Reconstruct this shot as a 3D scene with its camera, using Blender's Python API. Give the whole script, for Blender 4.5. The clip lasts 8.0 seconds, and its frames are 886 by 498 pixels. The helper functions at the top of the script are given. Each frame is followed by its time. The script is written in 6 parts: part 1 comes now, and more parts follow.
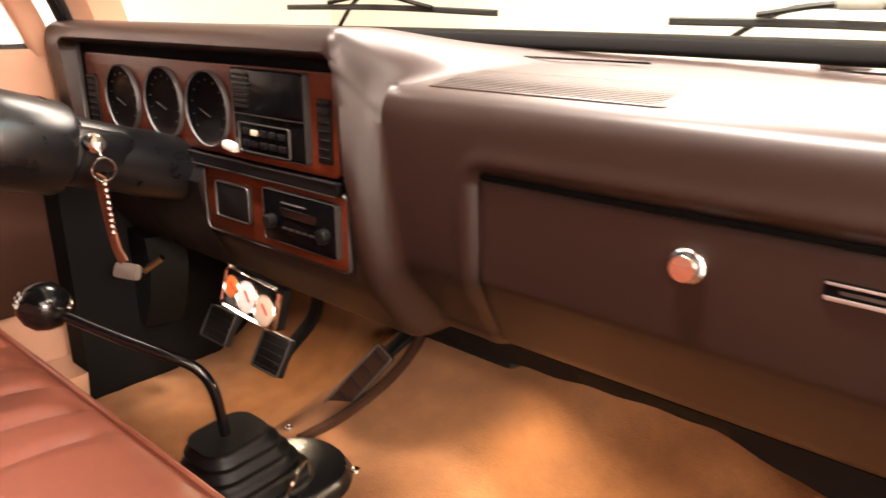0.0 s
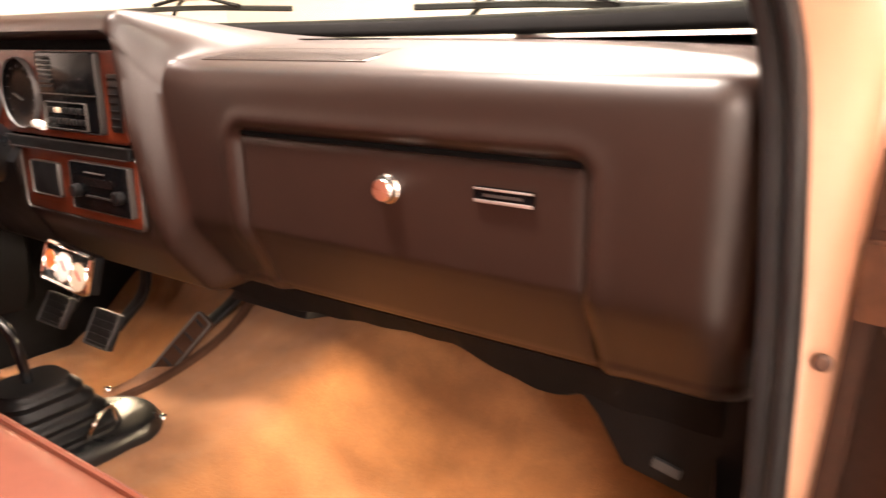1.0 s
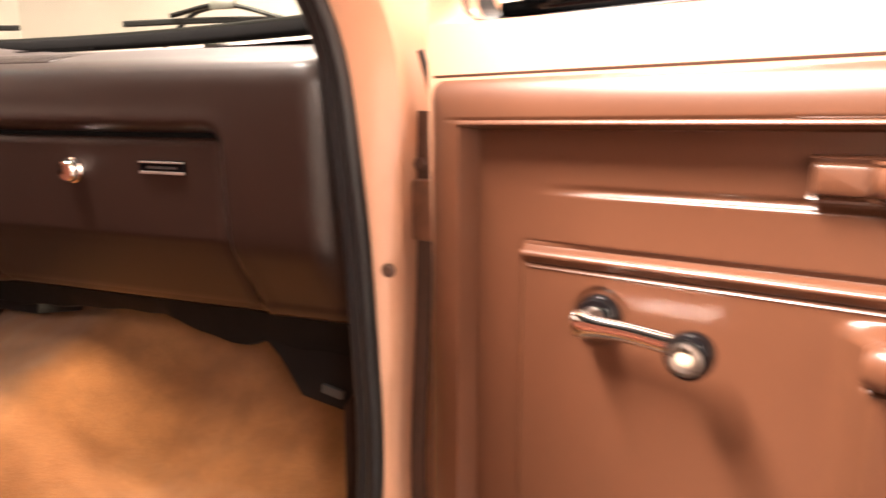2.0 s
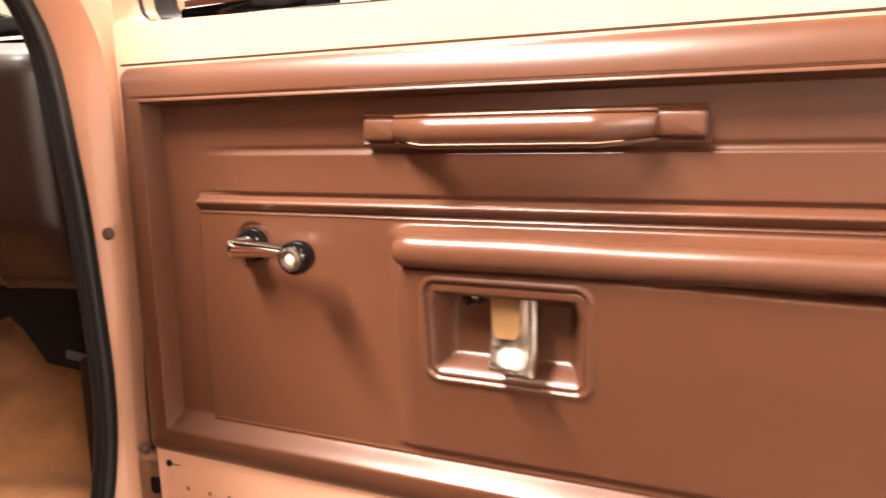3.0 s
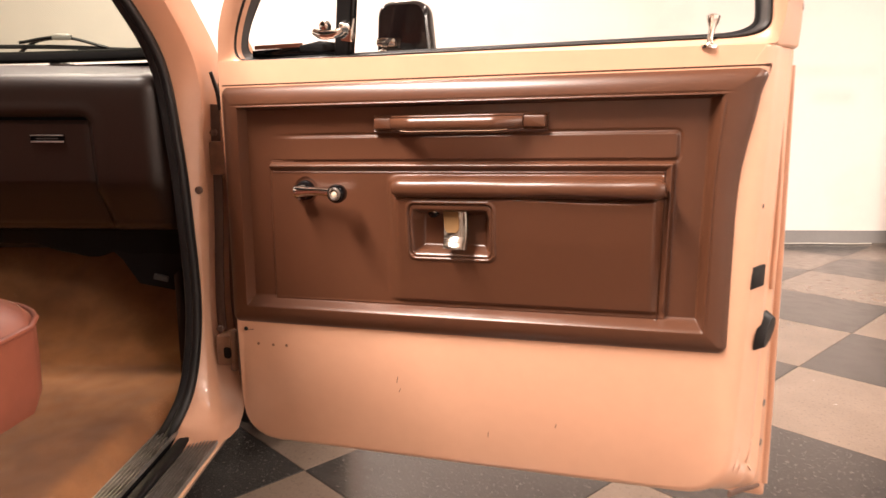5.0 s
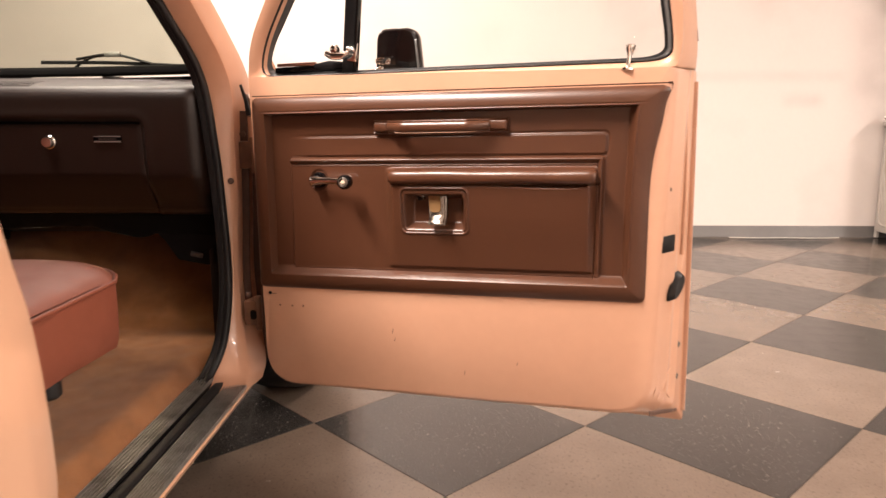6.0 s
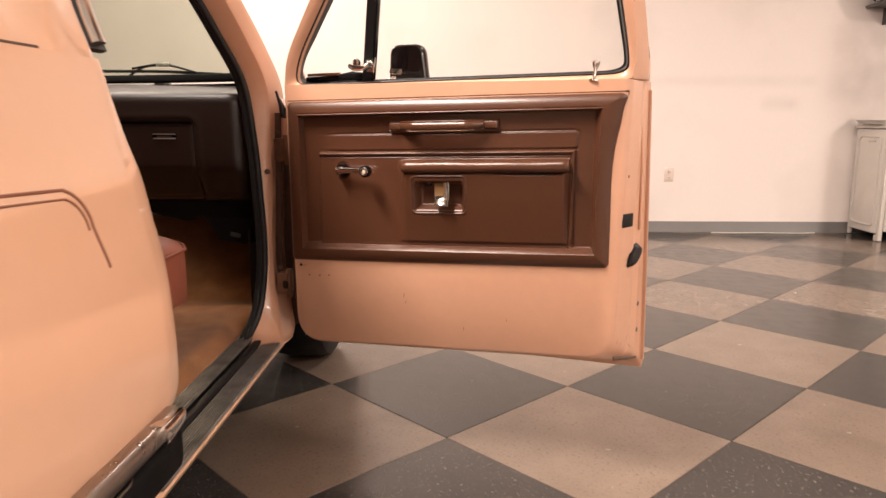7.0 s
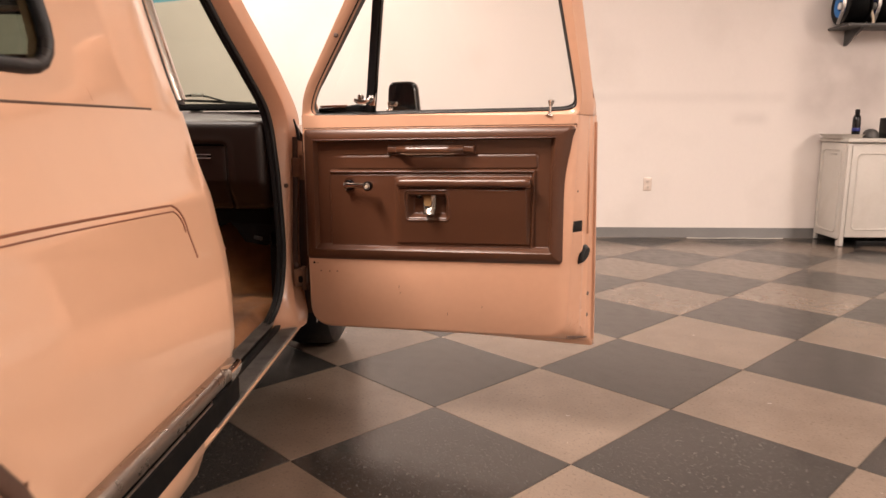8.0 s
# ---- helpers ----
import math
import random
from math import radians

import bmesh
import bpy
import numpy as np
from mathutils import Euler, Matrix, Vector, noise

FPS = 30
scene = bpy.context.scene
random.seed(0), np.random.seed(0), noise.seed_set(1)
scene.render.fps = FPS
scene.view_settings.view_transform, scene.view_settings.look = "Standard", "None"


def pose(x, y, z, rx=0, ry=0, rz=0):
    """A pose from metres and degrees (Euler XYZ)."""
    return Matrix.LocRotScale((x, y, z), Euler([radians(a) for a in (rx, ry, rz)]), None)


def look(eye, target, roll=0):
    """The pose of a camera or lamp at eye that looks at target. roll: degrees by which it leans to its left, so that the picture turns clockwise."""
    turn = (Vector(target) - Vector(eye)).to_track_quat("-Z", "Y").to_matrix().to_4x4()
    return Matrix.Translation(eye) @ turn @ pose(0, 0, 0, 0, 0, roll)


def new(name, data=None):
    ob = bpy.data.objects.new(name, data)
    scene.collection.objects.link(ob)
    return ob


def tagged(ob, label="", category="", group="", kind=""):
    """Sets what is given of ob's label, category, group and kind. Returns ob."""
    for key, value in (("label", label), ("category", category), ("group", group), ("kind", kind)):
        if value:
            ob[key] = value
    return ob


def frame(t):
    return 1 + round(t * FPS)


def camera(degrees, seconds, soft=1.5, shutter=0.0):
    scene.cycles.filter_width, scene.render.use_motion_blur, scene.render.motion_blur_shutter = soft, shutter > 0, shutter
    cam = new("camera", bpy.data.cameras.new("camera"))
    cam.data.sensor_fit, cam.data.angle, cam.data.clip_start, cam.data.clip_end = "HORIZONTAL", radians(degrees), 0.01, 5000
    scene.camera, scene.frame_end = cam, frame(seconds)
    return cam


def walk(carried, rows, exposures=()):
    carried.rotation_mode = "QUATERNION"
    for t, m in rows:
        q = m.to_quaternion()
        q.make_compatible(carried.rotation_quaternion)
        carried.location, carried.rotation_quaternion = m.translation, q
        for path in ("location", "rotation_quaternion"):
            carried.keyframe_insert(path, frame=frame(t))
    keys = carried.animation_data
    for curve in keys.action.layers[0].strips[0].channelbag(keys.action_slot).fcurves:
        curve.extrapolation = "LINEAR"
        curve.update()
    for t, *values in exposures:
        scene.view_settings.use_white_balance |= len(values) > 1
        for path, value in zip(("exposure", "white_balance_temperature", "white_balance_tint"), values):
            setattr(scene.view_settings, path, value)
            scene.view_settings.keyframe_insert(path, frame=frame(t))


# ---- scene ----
cam = camera(64.8, 8.0, shutter=0.5)
PATH = [
    (0, (-0.773, -0.524, 1.118), (-1.995, 0.926, 0.483), 0.6),
    (0.5, (-0.641, -0.519, 1.074), (-1.82, 0.992, 0.503), 0.4),
    (1, (-0.506, -0.525, 1.047), (-1.579, 1.075, 0.51), 0.4),
    (1.5, (-0.358, -0.541, 1.018), (-1.28, 1.167, 0.537), 0.2),
    (2, (-0.210, -0.587, 0.987), (-0.923, 1.235, 0.572), -0.15),
    (2.2, (-0.158, -0.607, 0.976), (-0.783, 1.252, 0.584), -0.0),
    (3.3, (0.017, -0.818, 0.949), (-0.118, 1.14, 0.565), -0.4),
    (3.5, (0.013, -0.874, 0.955), (-0.079, 1.084, 0.558), -0.3),
    (4, (-0.008, -1.018, 0.96), (-0.057, 0.941, 0.56), -0.4),
    (4.5, (-0.004, -1.175, 0.948), (-0.065, 0.788, 0.571), -0.2),
    (5.8, (0.038, -1.571, 0.962), (-0.031, 0.393, 0.589), 0.0),
    (6, (0.044, -1.648, 0.959), (-0.014, 0.316, 0.589), -0.1),
    (6.5, (0.045, -1.82, 0.957), (-0.003, 0.145, 0.587), -0.1),
    (7, (0.039, -1.994, 0.957), (-0.011, -0.028, 0.592), -0.0),
    (7.5, (0.063, -2.2, 0.98), (0.014, -0.234, 0.621), 0.0),
    (8, (0.084, -2.426, 1.018), (0.04, -0.457, 0.67), 0.1),
]
EXPOSURES = [(0.0, 1.97), (0.5, 2.04), (1.0, 2.2), (1.5, 2.05), (2.0, 1.6), (3.5, 1.08), (4.0, 0.87), (4.5, 0.58), (6.0, -0.03), (7.0, -0.28), (8.0, -0.45)]
walk(cam, [(t, look(eye, target, roll)) for t, eye, target, roll in PATH], EXPOSURES)

# ---- light: a closed shop with tube panels under the ceiling ----
world = bpy.data.worlds.new("shop_air")
scene.world = world
world.use_nodes = True
world.node_tree.nodes["Background"].inputs[0].default_value = (1.0, 0.93, 0.85, 1)
world.node_tree.nodes["Background"].inputs[1].default_value = 0.02


def ceiling_lamp(x, y, sx, sy, watts, z=3.32, aim=None):
    data = bpy.data.lights.new("ceiling_lamp", "AREA")
    data.shape, data.size, data.size_y, data.energy = "RECTANGLE", sx, sy, watts
    data.color = (1.0, 0.840, 0.742)
    ob = new("ceiling_lamp", data)
    ob.matrix_basis = look((x, y, z), aim or (x, y + 0.001, 0))
    return tagged(ob, "long ceiling tube light panel", "lamp", "ceiling lights", "structure")


LAMPS = [(2.0, -1.9, 0.35, 1.6, 22), (-4.6, -0.8, 0.35, 1.4, 25), (-1.3, 2.9, 1.6, 0.35, 95), (1.75, 0.6, 0.35, 1.8, 88), (-1.40, -1.15, 0.5, 1.6, 400),
         (3.8, -5.3, 0.5, 1.2, 230), (5.6, -1.6, 0.5, 2.4, 445), (-2.3, 1.9, 0.35, 1.6, 80)]
for lamp in LAMPS:
    ceiling_lamp(*lamp)


def courtesy_light(place, aim, watts):
    """Small warm lamp under the dash."""
    data = bpy.data.lights.new("courtesy_light", "AREA")
    data.shape, data.size, data.energy, data.color = "DISK", 0.10, watts, (1.0, 0.74, 0.47)
    data.spread = radians(165)
    ob = new("courtesy_light", data)
    ob.matrix_basis = look(place, aim)
    return tagged(ob, "small warm courtesy lamp under the dash", "lamp", "courtesy lights", "structure")


COURTESY = [((-1.17, 0.262, 0.655), (-1.20, -0.12, 0.3), 0.41), ((-0.94, 0.265, 0.655), (-0.96, -0.14, 0.3), 0.61), ((-1.88, 0.27, 0.645), (-1.82, -0.02, 0.35), 0.50)]
for lamp in COURTESY:
    courtesy_light(*lamp)


# ---- materials ----
def material(name, base, rough=0.5, metal=0.0, vary=0.12, scale=6.0, fine=60.0, bump=0.0, bump_scale=300.0, coat=0.0, stain=None, stain_scale=2.5, stain_amount=0.5, stain_from=0.5, stain_to=0.72,
             per_piece=0.0, specular=0.5, rough_vary=0.1, stretch=(1, 1, 1), sheen=0.0, coat_ior=1.5, coat_rough=0.06):
    m = bpy.data.materials.new(name)
    m.use_nodes = True
    nt = m.node_tree
    n, ln = nt.nodes, nt.links
    b = n["Principled BSDF"]
    b.inputs["Roughness"].default_value, b.inputs["Metallic"].default_value = rough, metal
    b.inputs["Specular IOR Level"].default_value = specular
    b.inputs["Coat Weight"].default_value, b.inputs["Coat Roughness"].default_value = coat, coat_rough
    b.inputs["Sheen Weight"].default_value, b.inputs["Coat IOR"].default_value = sheen, coat_ior
    tc = n.new("ShaderNodeTexCoord")
    mp = n.new("ShaderNodeMapping")
    mp.inputs["Scale"].default_value = stretch
    ln.new(tc.outputs["Object"], mp.inputs["Vector"])

    def noise_at(s, detail=4.0):
        t = n.new("ShaderNodeTexNoise")
        t.inputs["Scale"].default_value, t.inputs["Detail"].default_value = s, detail
        ln.new(mp.outputs["Vector"], t.inputs["Vector"])
        return t.outputs["Fac"]

    def maths(op, a, c):
        k = n.new("ShaderNodeMath")
        k.operation = op
        for i, v in enumerate((a, c)):
            if isinstance(v, (int, float)):
                k.inputs[i].default_value = v
            else:
                ln.new(v, k.inputs[i])
        return k.outputs[0]

    coarse, small = noise_at(scale), noise_at(fine, 6.0)
    value = maths("ADD", maths("MULTIPLY", maths("SUBTRACT", coarse, 0.5), vary * 2.4), maths("MULTIPLY", maths("SUBTRACT", small, 0.5), vary * 1.6))
    value = maths("ADD", value, 1.0)
    if per_piece:
        info = n.new("ShaderNodeObjectInfo")
        value = maths("ADD", value, maths("MULTIPLY", maths("SUBTRACT", info.outputs["Random"], 0.5), per_piece))
    hsv = n.new("ShaderNodeHueSaturation")
    hsv.inputs["Color"].default_value = (*base, 1)
    ln.new(value, hsv.inputs["Value"])
    colour = hsv.outputs["Color"]
    if stain:
        mix = n.new("ShaderNodeMix")
        mix.data_type = "RGBA"
        ramp = n.new("ShaderNodeValToRGB")
        ramp.color_ramp.elements[0].position, ramp.color_ramp.elements[1].position = stain_from, stain_to
        ln.new(noise_at(stain_scale, 7.0), ramp.inputs["Fac"])
        ln.new(maths("MULTIPLY", ramp.outputs["Color"], stain_amount), mix.inputs[0])
        ln.new(colour, mix.inputs[6])
        mix.inputs[7].default_value = (*stain, 1)
        colour = mix.outputs[2]
    ln.new(colour, b.inputs["Base Color"])
    ln.new(maths("ADD", rough, maths("MULTIPLY", maths("SUBTRACT", noise_at(scale * 3, 5.0), 0.5), rough_vary * 2)), b.inputs["Roughness"])
    if bump:
        bp = n.new("ShaderNodeBump")
        bp.inputs["Strength"].default_value, bp.inputs["Distance"].default_value = min(1.0, bump), 0.002
        ln.new(noise_at(bump_scale, 3.0), bp.inputs["Height"])
        ln.new(bp.outputs["Normal"], b.inputs["Normal"])
    return m


def glass(name, tint=(1, 1, 1), rough=0.0):
    m = bpy.data.materials.new(name)
    m.use_nodes = True
    nt = m.node_tree
    nt.nodes.remove(nt.nodes["Principled BSDF"])
    clear, shine, mix = nt.nodes.new("ShaderNodeBsdfTransparent"), nt.nodes.new("ShaderNodeBsdfGlossy"), nt.nodes.new("ShaderNodeMixShader")
    clear.inputs[0].default_value = (*tint, 1)
    shine.inputs["Roughness"].default_value = rough
    mix.inputs[0].default_value = 0.05
    nt.links.new(clear.outputs[0], mix.inputs[1])
    nt.links.new(shine.outputs[0], mix.inputs[2])
    nt.links.new(mix.outputs[0], nt.nodes["Material Output"].inputs[0])
    return m


PAINT = material("tan_paint", (0.622, 0.376, 0.247), 0.30, vary=0.03, scale=2, fine=25, coat=1.0, rough_vary=0.03, coat_ior=1.9)
JAMB = material("tan_jamb_paint", (0.572, 0.328, 0.216), 0.34, vary=0.05, scale=4, fine=40, coat=0.8, bump=0.02, bump_scale=45, rough_vary=0.05, stain=(0.42, 0.21, 0.125), stain_scale=3, stain_amount=0.16)
BROWN = material("brown_moulded_vinyl", (0.073, 0.0288, 0.0148), 0.31, vary=0.05, scale=3, fine=90, bump=0.02, bump_scale=700, specular=0.45, rough_vary=0.0)
DASH = material("dark_brown_dash_vinyl", (0.0125, 0.0058, 0.0040), 0.42, vary=0.12, scale=5, fine=150, bump=0.03, bump_scale=700, specular=0.34, rough_vary=0.0, coat=0.15, coat_rough=0.33)
SEAT = material("terracotta_seat_vinyl", (0.190, 0.058, 0.034), 0.50, specular=0.22, vary=0.10, scale=5, fine=90, bump=0.06, bump_scale=600)
DARKVINYL = material("dark_brown_door_vinyl", (0.040, 0.016, 0.009), 0.6, vary=0.1, scale=4, fine=60, specular=0.2)
SCUFF = material("dull_grey_aluminium", (0.31, 0.30, 0.29), 0.40, 0.75, vary=0.30, scale=10, fine=160, stain=(0.06, 0.055, 0.05), stain_scale=14, stain_amount=0.55)
HINGE = material("dull_tan_hinge_paint", (0.19, 0.095, 0.055), 0.5, vary=0.2, scale=20, stain=(0.06, 0.04, 0.03), stain_scale=30, stain_amount=0.6)
EDGING = material("dull_silver_edging", (0.075, 0.070, 0.066), 0.4, 0.8, vary=0.15)
CARPET = material("tan_carpet", (0.245, 0.108, 0.041), 0.95, vary=0.30, scale=17, fine=260, bump=1.0, bump_scale=520, stain=(0.12, 0.042, 0.013), stain_scale=6, stain_amount=0.5, stain_from=0.48, stain_to=0.70, sheen=0.15, specular=0.1)
RUBBER = material("black_rubber", (0.0075, 0.0077, 0.0085), 0.46, specular=0.35, vary=0.2, scale=12, fine=120, bump=0.15, bump_scale=200)
BLACK = material("black_plastic", (0.0042, 0.0041, 0.0044), 0.45, specular=0.17, vary=0.2, scale=10, fine=200, bump=0.1, bump_scale=500)
GLOSSBLACK = material("gloss_black", (0.0030, 0.0030, 0.0035), 0.14, vary=0.1, specular=0.40)
SEALBLACK = material("dull_black_seal", (0.0035, 0.0033, 0.0033), 0.7, specular=0.10, vary=0.2, scale=12)
COLUMN = material("satin_black_column", (0.0040, 0.0042, 0.0048), 0.30, vary=0.15, scale=10, fine=160, specular=0.42, bump=0.06, bump_scale=420)
GAUGEBLACK = material("dark_gauge_glass", (0.0022, 0.0022, 0.0026), 0.20, specular=0.08, vary=0.1)
CHROME = material("chrome", (0.80, 0.78, 0.75), 0.09, 1.0, vary=0.05, scale=20, fine=120, rough_vary=0.04)
SATIN = material("satin_chrome", (0.56, 0.52, 0.47), 0.20, 1.0, vary=0.06, scale=20, fine=120)
# tan of the floor's reflection in the lever, given as metal colour
LEVERTAN = material("tan_reflection_metal", (0.36, 0.215, 0.095), 0.32, 0.5, vary=0.10, scale=40)
DARKCHROME = material("weathered_chrome", (0.34, 0.30, 0.27), 0.30, 1.0, vary=0.12, scale=14, fine=120)
DULLSTEEL = material("brushed_aluminium", (0.58, 0.56, 0.54), 0.45, 1.0, vary=0.18, scale=12, fine=200, bump=0.1, bump_scale=400, stain=(0.12, 0.11, 0.10), stain_scale=18, stain_amount=0.5)
WOOD = material("woodgrain_veneer", (0.078, 0.0140, 0.0050), 0.34, vary=0.40, scale=14, fine=90, specular=0.14, stretch=(0.5, 4, 7), stain=(0.05, 0.012, 0.006), stain_scale=16, stain_amount=0.7)
# dull brown for small parts; also paints the shade in the hinge gaps
GAPBROWN = material("dull_brown_and_gap_shade", (0.080, 0.041, 0.027), 0.6, vary=0.25, scale=9, fine=80, bump=0.2, bump_scale=120)
THREAD = material("tan_thread", (0.40, 0.24, 0.15), 0.5)
HEADLINER = material("dark_brown_headliner", (0.035, 0.02, 0.014), 0.9, vary=0.1)
WHITE = material("white_plastic", (0.75, 0.73, 0.70), 0.35, vary=0.06)
ORANGE = material("orange_dial", (0.65, 0.16, 0.03), 0.4, vary=0.1)
# near-black that puts the shade of gaps and recesses into the colour
VOID = material("painted_gap_shade", (0.002, 0.0018, 0.0018), 0.95, specular=0.05)
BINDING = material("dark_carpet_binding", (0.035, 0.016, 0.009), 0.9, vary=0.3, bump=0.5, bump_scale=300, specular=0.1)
WORN = material("worn_grey_pad", (0.09, 0.068, 0.057), 0.6, vary=0.2, scale=30)
DIMGREY = material("faded_dial_print", (0.05, 0.05, 0.05), 0.5)
RED = material("red_mark", (0.5, 0.03, 0.03), 0.5)
IVORY = material("ivory_dial", (0.56, 0.46, 0.35), 0.4, vary=0.08)
LEATHER = material("brown_leather", (0.18, 0.06, 0.025), 0.5, vary=0.2, scale=30, bump=0.2)
PINSTRIPE = material("brown_pinstripe", (0.22, 0.085, 0.050), 0.35, vary=0.1)
CLEAR = glass("clear_glass", (0.97, 0.98, 0.97))
GREENISH = glass("tinted_windshield_glass", (0.50, 0.535, 0.46))
SMOKED = glass("tinted_side_glass", (0.38, 0.44, 0.38))
SHADEBAND = glass("blue_shade_band_glass", (0.12, 0.38, 0.46))
WALLPAINT = material("cream_wall_paint", (0.73, 0.675, 0.640), 0.7, vary=0.025, scale=1.2, fine=30, bump=0.08, bump_scale=120, stain=(0.55, 0.50, 0.46), stain_scale=1.3, stain_amount=0.38)


def smudge_and_shade(m, x0, x1, z0, z1, soft, grey, amount):
    """Mix a soft patch of wear and painted shade into a wall paint, given in the wall's own metres."""
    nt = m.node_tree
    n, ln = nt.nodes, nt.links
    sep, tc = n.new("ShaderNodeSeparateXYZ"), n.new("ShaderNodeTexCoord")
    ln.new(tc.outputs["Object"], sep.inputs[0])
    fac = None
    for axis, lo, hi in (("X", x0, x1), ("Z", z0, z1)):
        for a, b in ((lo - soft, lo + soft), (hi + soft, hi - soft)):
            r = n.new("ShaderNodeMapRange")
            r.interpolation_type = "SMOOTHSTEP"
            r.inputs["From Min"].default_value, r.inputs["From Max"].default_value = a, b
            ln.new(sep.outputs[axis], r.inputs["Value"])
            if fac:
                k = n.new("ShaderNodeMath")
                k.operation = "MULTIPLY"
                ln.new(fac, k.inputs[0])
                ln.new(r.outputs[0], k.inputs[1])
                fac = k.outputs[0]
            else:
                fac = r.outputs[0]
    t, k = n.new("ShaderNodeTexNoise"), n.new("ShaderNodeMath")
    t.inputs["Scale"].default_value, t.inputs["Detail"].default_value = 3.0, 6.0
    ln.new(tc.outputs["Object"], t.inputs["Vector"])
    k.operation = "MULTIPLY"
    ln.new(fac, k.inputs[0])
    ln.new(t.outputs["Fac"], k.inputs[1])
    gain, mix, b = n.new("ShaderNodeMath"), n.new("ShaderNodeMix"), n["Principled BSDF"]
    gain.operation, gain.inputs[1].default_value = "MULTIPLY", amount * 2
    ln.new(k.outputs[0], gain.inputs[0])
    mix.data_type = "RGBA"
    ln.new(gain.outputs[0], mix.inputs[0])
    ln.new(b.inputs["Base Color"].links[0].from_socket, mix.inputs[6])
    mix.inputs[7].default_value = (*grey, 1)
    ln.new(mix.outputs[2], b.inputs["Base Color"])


smudge_and_shade(WALLPAINT, 1.3, 3.0, 1.25, 1.29, 0.06, (0.45, 0.40, 0.37), 0.30)
# above the cabinet: smudges, with the shade gradient there painted in
smudge_and_shade(WALLPAINT, 3.15, 3.9, 1.0, 1.80, 0.25, (0.38, 0.34, 0.32), 0.55)
smudge_and_shade(WALLPAINT, 2.55, 2.85, 1.05, 1.12, 0.06, (0.45, 0.40, 0.37), 0.30)
BASEBOARD = material("grey_vinyl_baseboard", (0.12, 0.115, 0.11), 0.45, vary=0.12, scale=4)
TILE_DARK = material("dark_grey_vinyl_tile", (0.034, 0.0305, 0.0278), 0.20, vary=0.14, scale=5, fine=160, per_piece=0.14, bump=0.06, bump_scale=40, rough_vary=0.16, stain=(0.13, 0.118, 0.105), stain_scale=120, stain_amount=0.7, stain_from=0.62, stain_to=0.68, stretch=(1, 0.7, 1))
TILE_LIGHT = material("light_brown_vinyl_tile", (0.158, 0.120, 0.093), 0.20, vary=0.20, scale=6, fine=130, per_piece=0.12, bump=0.06, bump_scale=40, stain=(0.075, 0.056, 0.045), stain_scale=90, stain_amount=0.5, stain_from=0.58, stain_to=0.68, rough_vary=0.17)
GROUT = material("tile_joint", (0.10, 0.085, 0.07), 0.8)
CABINET = material("grey_white_cabinet_plastic", (0.52, 0.49, 0.45), 0.5, vary=0.06, scale=5, fine=50, bump=0.06, bump_scale=90, stain=(0.36, 0.32, 0.27), stain_scale=5, stain_amount=0.3)
BLUE = material("blue_reel_plastic", (0.01, 0.16, 0.50), 0.35)
DARKBLUE = material("dark_blue_plastic", (0.01, 0.02, 0.16), 0.35)
STEELGREY = material("grey_painted_steel", (0.07, 0.066, 0.064), 0.5)
SOCKET = material("ivory_socket_plastic", (0.60, 0.51, 0.45), 0.4)
CEILING = material("white_ceiling", (0.72, 0.70, 0.67), 0.9, vary=0.04)


# ---- shape helpers ----
PLACE = {}


def link(name, bm, mat, smooth=True):
    bmesh.ops.recalc_face_normals(bm, faces=bm.faces)
    me = bpy.data.meshes.new(name)
    for f in bm.faces:
        f.smooth = smooth
    bm.to_mesh(me)
    bm.free()
    if smooth:
        me.set_sharp_from_angle(angle=radians(38))
    me.materials.append(mat)
    return new(name, me)


def part(name, bm, mat, parent, label="", m=Matrix(), smooth=True):
    ob = link(name, bm, mat, smooth)
    ob.parent = parent
    ob.matrix_parent_inverse = PLACE.get(parent, Matrix()).inverted()
    ob.matrix_basis = m
    PLACE[ob] = m.copy()
    return tagged(ob, label)


def thing(name, label, category, m=Matrix(), group="", bm=None, mat=None, kind="", smooth=True):
    ob = link(name, bm, mat, smooth) if bm else new(name)
    ob.matrix_basis = m
    PLACE[ob] = m.copy()
    return tagged(ob, label, category, group, kind)


def step(a, b, x):
    k = min(1.0, max(0.0, (x - a) / (b - a)))
    return k * k * (3 - 2 * k)


def along(table, x):
    """Smooth value through rows (x, value)."""
    if x <= table[0][0]:
        return table[0][1]
    for (a, p), (b, q) in zip(table, table[1:]):
        if x <= b:
            return p + (q - p) * (x - a) / (b - a)
    return table[-1][1]


def eased(table, x, col):
    """Catmull-Rom through rows (p, y, z)."""
    x = min(table[-1][0], max(table[0][0], x))
    k = max(i for i in range(len(table) - 1) if table[i][0] <= x or i == 0)
    (x0, v0), (x1, v1) = (table[k][0], table[k][col]), (table[k + 1][0], table[k + 1][col])
    a, b = table[max(0, k - 1)], table[min(len(table) - 1, k + 2)]
    m0 = (v1 - a[col]) / max(1e-6, x1 - a[0])
    m1 = (b[col] - v0) / max(1e-6, b[0] - x0)
    d = x1 - x0
    t = (x - x0) / d
    return (2 * t ** 3 - 3 * t * t + 1) * v0 + (t ** 3 - 2 * t * t + t) * d * m0 + (3 * t * t - 2 * t ** 3) * v1 + (t ** 3 - t * t) * d * m1


